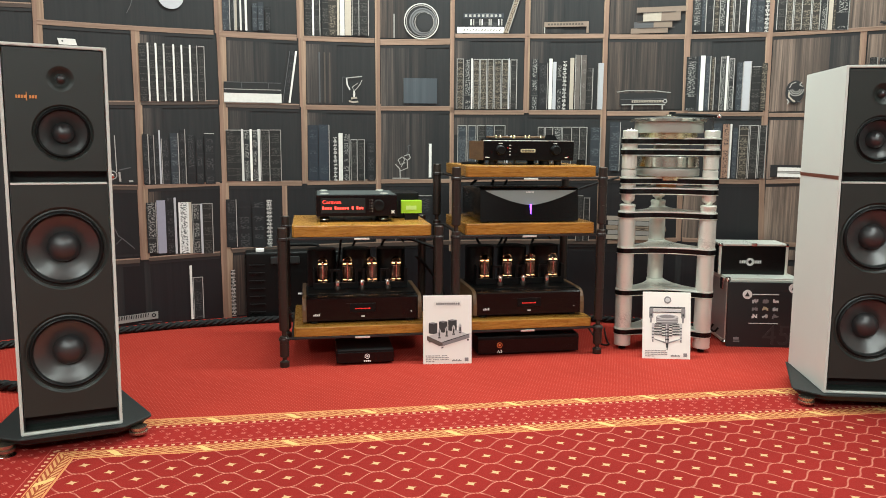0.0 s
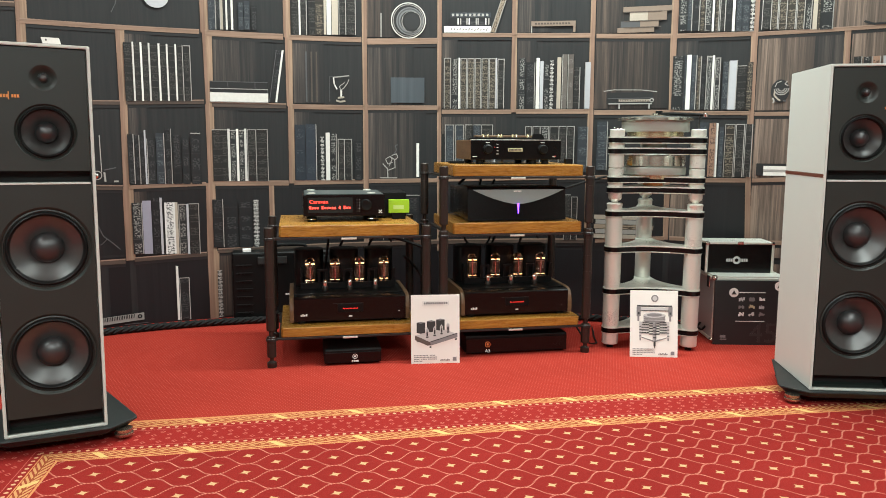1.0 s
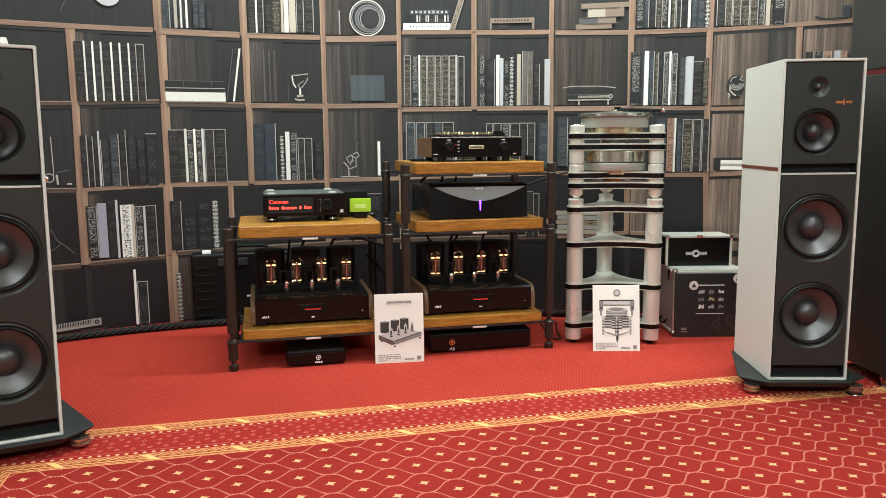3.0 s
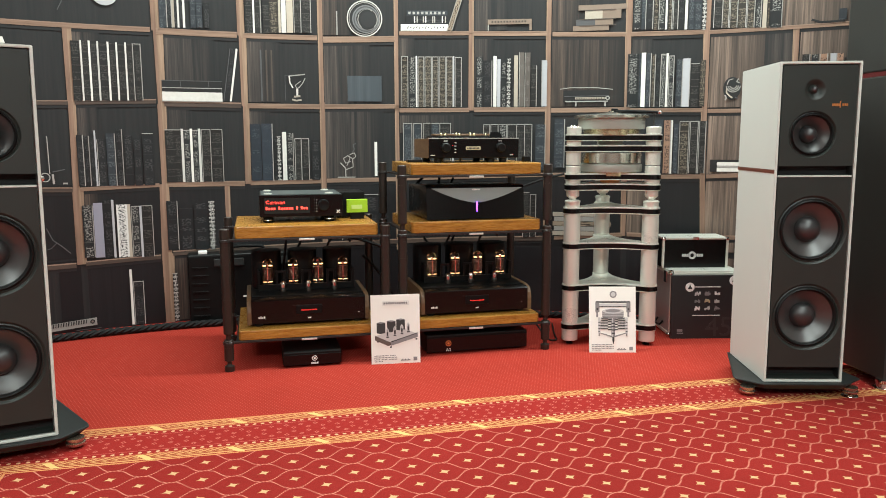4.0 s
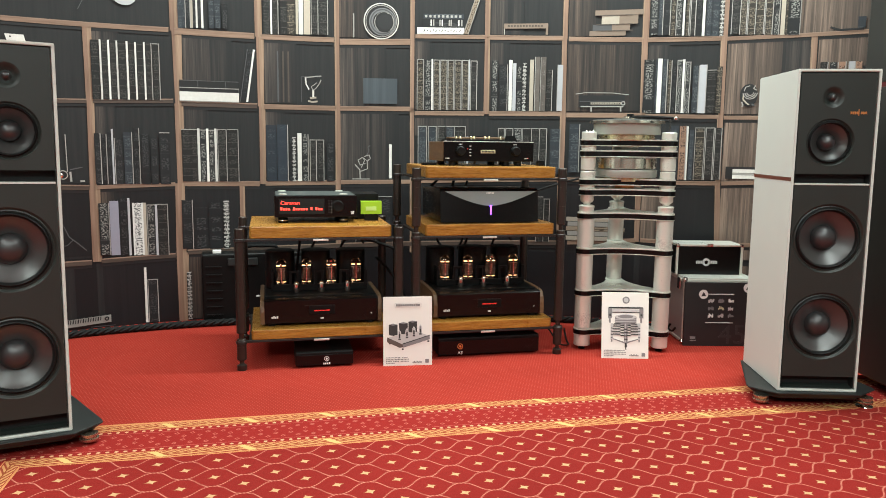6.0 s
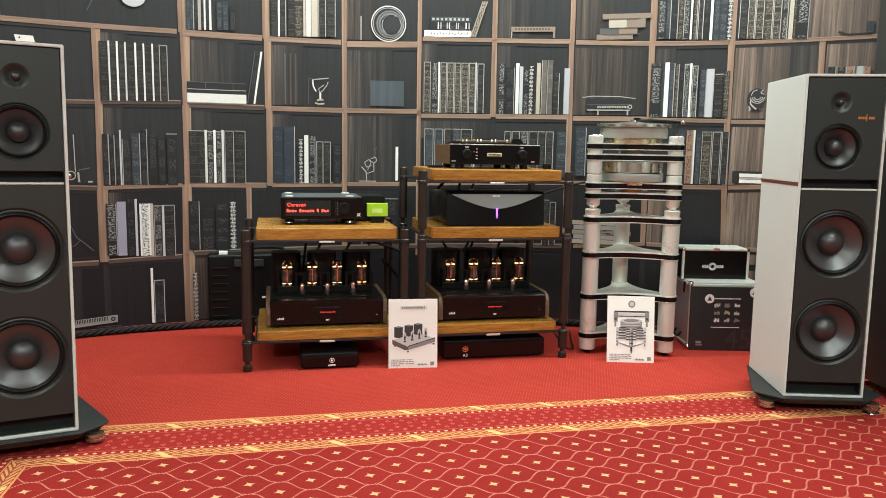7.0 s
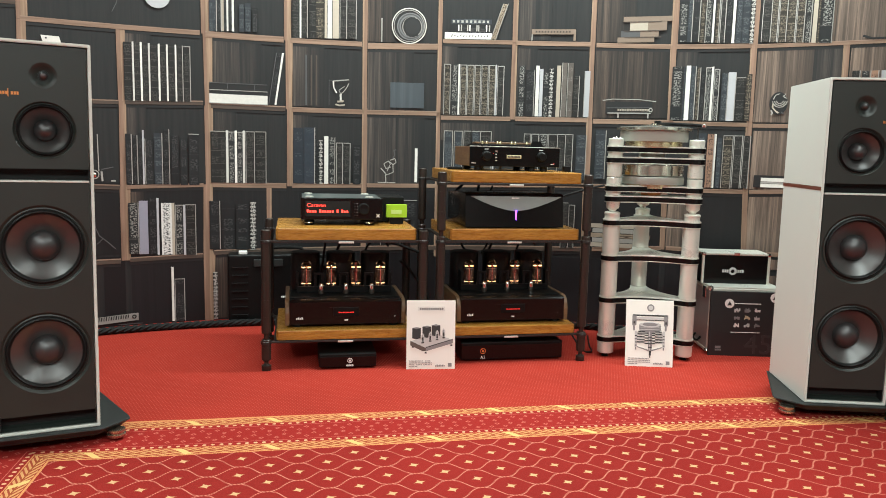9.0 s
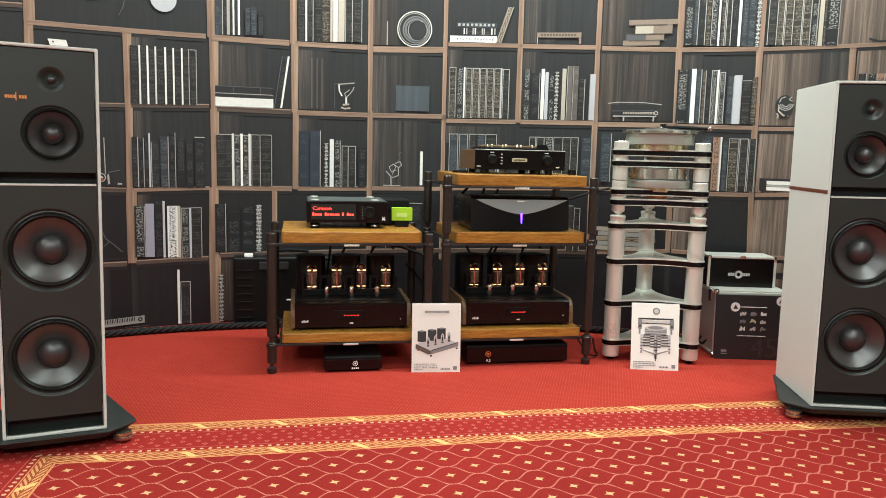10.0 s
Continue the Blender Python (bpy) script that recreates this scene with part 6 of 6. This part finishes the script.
smooth(part("upper_platter", lathe([(0, 0.998), (0.152, 0.998), (0.153, 1.001), (0.153, 1.044), (0.151, 1.046), (0, 1.046)], C, 72), ACRYLIC, t, "thick frosted acrylic platter"))
smooth(part("platter_rim", lathe([(0, 1.0465), (0.166, 1.0465), (0.170, 1.049), (0.170, 1.059), (0.167, 1.0615), (0, 1.0615)], C, 72), MIRROR, t))
smooth(part("mat", lathe([(0, 1.0618), (0.155, 1.0618), (0.154, 1.065), (0, 1.065)], C, 64), MATGREY, t))
smooth(part("record_clamp", lathe([(0.075, 1.0652), (0.060, 1.072), (0.020, 1.076), (0.016, 1.078), (0.016, 1.082), (0, 1.083)], C, 40), MIRROR, t))
part("clamp_knob", rod(0.196, 0.115, 1.0765, 1.094, 0.016, 20), BLACK, t)
smooth(part("platter_hub", lathe([(0, 0.972), (0.128, 0.972), (0.128, 0.9975), (0, 0.9975)], C, 64), BRASS, t, "bright brass-toned hub"))
smooth(part("lower_platter", lathe([(0, 0.843), (0.139, 0.843), (0.1405, 0.8445), (0.1405, 0.889), (0.139, 0.8905), (0, 0.8905)], C, 72), MIRROR, t, "satin aluminium drive platter"), 25)
smooth(part("lower_platter_ring", lathe([(0, 0.803), (0.142, 0.803), (0.144, 0.806), (0.144, 0.836), (0.142, 0.838), (0, 0.838)], C, 72), ACRYLIC, t))
smooth(part("bearing", lathe([(0, 0.785), (0.118, 0.785), (0.118, 0.8025), (0, 0.8025)], C, 64), BRASS, t))
smooth(part("motor", lathe([(0, 0.735), (0.045, 0.735), (0.045, 0.764), (0, 0.764)], C, 40), COPPER, t, "copper-toned motor housing"))
smooth(part("bearing_column", lathe([(0, 0.893), (0.055, 0.893), (0.055, 0.972), (0, 0.972)], C, 40), ACRYLIC, t))
arm = part("tonearm", tube([(0.205, 0.10, 1.0795), (0.25, 0.06, 1.079), (0.33, 0.012, 1.074), (0.385, 0.0, 1.070)], 0.0075, 10), BLACK, t, "slim black tonearm")
smooth(part("arm_post", lathe([(0, 1.008), (0.007, 1.008), (0.004, 1.016), (0.0032, 1.056), (0.006, 1.058), (0.006, 1.066), (0, 1.067)], Matrix.Translation((0.356, 0.0, 0)), 20), STEEL, arm))
smooth(part("counterweight", lathe([(0, 0), (0.011, 0.002), (0.012, 0.012), (0.006, 0.018), (0, 0.018)], Matrix.Translation((0.380, 0.0, 1.062)), 16), CHROME, arm))
for k in range(3):
    smooth(part("bolt", lathe([(0, 1.008), (0.006, 1.008), (0.005, 1.014), (0, 1.016)], Matrix.Translation((-0.012 + 0.014 * k, -0.005 + 0.008 * (k % 2), 0)), 12), CHROME, t))
part("bracket", prism([(0.375, 0.872), (0.396, 0.894), (0.396, 0.886), (0.375, 0.860)], -0.01, 0.01, 0, TO_FRONT), STEEL, t)

# ---- boxes beside the stand ----
t = thing("flight_case", Matrix.Translation((1.717, 3.485, 0)) @ Matrix.Rotation(radians(-3), 4, "Z"), "silver aluminium record flight case on the red carpet", "case")
part("body", box(0.006, 0.337, 0.006, 0.26, 0.006, 0.312, 0.003), paint("case_panel", (0.42, 0.41, 0.40), 0.45, 0.3), t)
for x in (0, 0.331):
    for y in (0, 0.254):
        part("edge_profile", box(x, x + 0.012, y, y + 0.012, 0.006, 0.320, 0.003), ALU, t)
for z in (0.302, 0.0065):
    for y in (0.0, 0.254):
        part("edge_profile", box(0.012, 0.331, y, y + 0.012, z, z + 0.014, 0.003), ALU, t)
    for x in (0.0, 0.331):
        part("edge_profile", box(x, x + 0.012, 0.012, 0.254, z, z + 0.014, 0.003), ALU, t)
part("lid", box(0.004, 0.339, 0.004, 0.262, 0.3125, 0.324, 0.003), ALU, t)
for x in (0.01, 0.315):
    for y in (0.012, 0.235):
        part("foot", rod(x + 0.008, y + 0.008, 0, 0.0065, 0.010, 12), RUBBER, t)
part("latch", box(-0.006, 0.0, 0.05, 0.09, 0.26, 0.315, 0.002), CHROME, t)
for x in (0.004, 0.339):
    for z in (0.014, 0.316):
        smooth(part("corner_ball", lathe([(0, -0.014), (0.010, -0.010), (0.014, 0), (0.010, 0.010), (0, 0.014)], Matrix.Translation((x, 0.004, z)), 16), CHROME, t))
part("handle", tube(bend([(-0.002, 0.09, 0.06), (-0.016, 0.10, 0.04), (-0.016, 0.16, 0.04), (-0.002, 0.17, 0.06)]), 0.005, 8), BLACK, t)

t = thing("record_case", Matrix.Translation((1.708, 3.585, 0.324)) @ Matrix.Rotation(radians(-3), 4, "Z"), "black case with aluminium edges on the flight case", "case")
part("body", box(0.006, 0.322, 0.004, 0.16, 0.0, 0.139, 0.002), GLOSS, t)
for x in (0, 0.316):
    part("edge_profile", box(x, x + 0.012, 0.0, 0.012, 0.0, 0.145, 0.003), ALU, t)
    part("edge_profile", box(x, x + 0.012, 0.152, 0.164, 0.0, 0.145, 0.003), ALU, t)
part("lid", box(0.004, 0.324, 0.002, 0.162, 0.1395, 0.150, 0.003), ALU, t)
part("latch", box(0.150, 0.178, -0.004, 0.0015, 0.139, 0.153, 0.002), CHROME, t)
for x in (-0.002, 0.312):
    part("corner_cap", box(x, x + 0.018, -0.002, 0.016, 0.137, 0.152, 0.004), CHROME, t)
at = Matrix.Translation((0.150, 0.004, 0.062)) @ TO_FRONT
part("round_mark", lathe([(0.009, 0.0), (0.009, 0.002), (0.019, 0.002), (0.019, 0.0)], at, 28), INKLIGHT, t)
bm = bmesh.new()
for k in range(10):
    if k not in (4, 5):
        box(0.100 + 0.0105 * k, 0.108 + 0.0105 * k, 0.002, 0.0045, 0.055, 0.069, bm=bm)
part("mark_bars", bm, INKLIGHT, t)

t = thing("album_box", Matrix.Translation((1.716, 3.452, 0)) @ Matrix.Rotation(radians(-3), 4, "Z") @ Matrix.Rotation(radians(-3), 4, "X"), "black record box with small printed pictures, leaning on the flight case", "record box")
part("sleeve", box(0, 0.316, 0, 0.016, 0, 0.307, 0.001), paint("black_card", (0.020, 0.021, 0.022), 0.35), t)
for x, z, r in ((0.088, 0.250, 0.022), (0.300, 0.282, 0.0225)):
    at = Matrix.Translation((x, 0, z)) @ TO_FRONT
    part("round_mark", lathe([(0, 0), (r, 0), (r, 0.0008), (0, 0.0008)], at, 28), WHITEINK, t)
    part("round_mark_sign", prism([(-r * 0.5, -r * 0.4), (r * 0.55, -r * 0.4), (0, r * 0.55)], 0.0008, 0.0014, 0, at), INK, t)
for q in ((0.112, 0.235, 0.249, 0.253), (0.100, 0.235, 0.112, 0.115)):
    ink(t, "rule", [q], WHITEINK)
r = random.Random(4)
for j in range(3):
    for k in range(3):
        x, z = 0.112 + 0.048 * k, 0.208 - 0.036 * j
        q = [(x + 0.004 * i, x + 0.004 * i + r.uniform(0.003, 0.008), z + r.uniform(0, 0.008), z + r.uniform(0.012, 0.022)) for i in range(6)]
        ink(t, "small_picture", q, (INKLIGHT, INKGREY, WHITEINK)[(j + k) % 3] if (j, k) != (1, 1) else GOLD)
for q in ((0.030, 0.056, 0.034, 0.046), (0.030, 0.060, 0.024, 0.029)):
    ink(t, "small_print", [q], INKGREY)
part("pale_numeral", text_mesh("45", 0.135, Matrix.Translation((0.165, -0.0004, 0.012)) @ TO_FRONT, 0.0003), paint("dark_grey_numeral", (0.036, 0.037, 0.038), 0.35), t)

# ---- black hard case by the wall ----
t = thing("hard_case", Matrix.Translation((-0.66, 3.90, 0)) @ Matrix.Rotation(radians(13), 4, "Z"), "black ribbed plastic hard case standing by the display wall", "case")
part("shell", box(0, 0.62, 0, 0.13, 0.012, 0.368, 0.012, 3), BLACK, t)
for k in range(7):
    part("rib", box(0.02, 0.10, -0.006, 0.002, 0.045 + 0.042 * k, 0.053 + 0.042 * k, 0.002), BLACK, t)
for x in (0.13, 0.23, 0.46):
    part("latch", box(x, x + 0.05, -0.010, 0.002, 0.305, 0.345, 0.004), PLINTH, t)
part("handle", tube(bend([(0.20, 0.06, 0.362), (0.21, 0.06, 0.395), (0.37, 0.06, 0.395), (0.38, 0.06, 0.362)]), 0.009, 10), BLACK, t)
part("seam", box(-0.003, 0.623, 0.060, 0.068, 0.02, 0.338), VOID, t)
part("white_tag", box(0.055, 0.098, 0.02, 0.06, 0.3685, 0.384, 0.002), WHITEINK, t, "small white tag on top")
ink(t, "lettering", [(0.170 + 0.009 * k, 0.177 + 0.009 * k, 0.135, 0.143) for k in range(5)] + [(0.27 + 0.009 * k, 0.277 + 0.009 * k, 0.137, 0.145) for k in range(3)], WHITEINK, -0.002)
for x in (0.05, 0.57):
    part("foot", box(x - 0.02, x + 0.02, 0.02, 0.11, 0, 0.013), RUBBER, t)

# ---- cables ----


def rope(points, r, pitch, label, name="twisted_cable"):
    """A thick cable of three twisted strands."""
    pts = bend(points, 24)
    t = thing(name, Matrix(), label, "cable")
    run = [0.0]
    for a, b in zip(pts, pts[1:]):
        run.append(run[-1] + (b - a).length)
    n = int(run[-1] / 0.012)
    at = []
    j = 0
    for i in range(n + 1):
        d = run[-1] * i / n
        while j < len(run) - 2 and run[j + 1] < d:
            j += 1
        f = (d - run[j]) / max(1e-6, run[j + 1] - run[j])
        at.append((d, pts[j].lerp(pts[j + 1], min(1, f)), (pts[j + 1] - pts[j]).normalized()))
    for s in range(3):
        line = []
        for d, p, way in at:
            side = way.cross(Vector((0, 0, 1))).normalized()
            a = 2 * math.pi * (d / pitch + s / 3)
            line.append(p + r * 0.52 * (side * math.cos(a) + Vector((0, 0, 1)) * math.sin(a)))
        smooth(part("strand", tube(line, r * 0.5, 8), RUBBER, t))
    return t


rope([on_wall(s, 0.019, 0.165 + w) for s, w in ((-2.9, 0.03), (-2.4, 0.01), (-2.0, 0.0), (-1.6, 0.0), (-1.2, 0.012), (-0.8, 0.03), (-0.4, 0.02), (0.0, 0.03), (0.4, 0.02), (0.8, 0.0), (1.2, 0.0), (1.45, 0.02))], 0.019, 0.11, "thick black twisted cable on the carpet along the wall")
rope([(-2.6, 2.9, 0.021), (-2.0, 2.86, 0.021), (-1.5, 2.80, 0.021), (-1.15, 2.74, 0.021), (-0.95, 2.72, 0.021)], 0.021, 0.12, "thick black speaker cable on the carpet behind the loudspeaker")
for pts, r, lab in (
    ([(1.385, 0.10, 0.10), (1.43, 0.06, 0.03), (1.50, 0.12, 0.006), (1.53, 0.22, 0.006), (1.6, 0.42, 0.006)], 0.004, "thin black cable lying on the carpet beside the rack"),
    ([(1.29, 0.42, 0.70), (1.36, 0.46, 0.69), (1.44, 0.44, 0.72), (1.55, 0.40, 0.76), (1.64, 0.40, 0.78)], 0.0055, "black cable from the amplifier to the turntable"),
    ([(0.40, 0.42, 0.66), (0.42, 0.47, 0.55), (0.50, 0.48, 0.50), (0.62, 0.48, 0.47), (0.76, 0.46, 0.42)], 0.007, "black cable hanging behind the racks"),
    ([(0.28, 0.40, 0.65), (0.27, 0.48, 0.55), (0.26, 0.50, 0.45), (0.24, 0.49, 0.30)], 0.006, "black cable hanging behind the racks"),
    ([(0.62, 0.42, 0.40), (0.68, 0.48, 0.34), (0.75, 0.47, 0.24), (0.82, 0.45, 0.10), (0.86, 0.42, 0.05)], 0.007, "black cable hanging behind the racks"),
    ([(1.00, 0.42, 0.90), (0.98, 0.48, 0.82), (0.90, 0.47, 0.74), (0.86, 0.43, 0.68)], 0.007, "black cable hanging behind the racks"),
    ([(1.02, 0.42, 0.90), (1.02, 0.48, 0.80), (1.00, 0.46, 0.72)], 0.007, "black cable hanging behind the racks"),
    ([(1.12, 0.42, 0.90), (1.10, 0.48, 0.80), (1.05, 0.46, 0.70)], 0.006, "black cable hanging behind the racks"),
    ([(0.96, 0.42, 0.66), (0.95, 0.48, 0.56), (0.93, 0.46, 0.48), (0.95, 0.40, 0.44)], 0.006, "black cable hanging behind the racks"),
    ([(1.07, 0.42, 0.66), (1.09, 0.48, 0.57), (1.06, 0.46, 0.48), (1.02, 0.40, 0.44)], 0.006, "black cable hanging behind the racks"),
):
    ob = smooth(part("cable", tube([RACK @ p for p in bend(pts, 8)], r, 8), RUBBER))
    tagged(ob, lab, "cable", "loose cables")
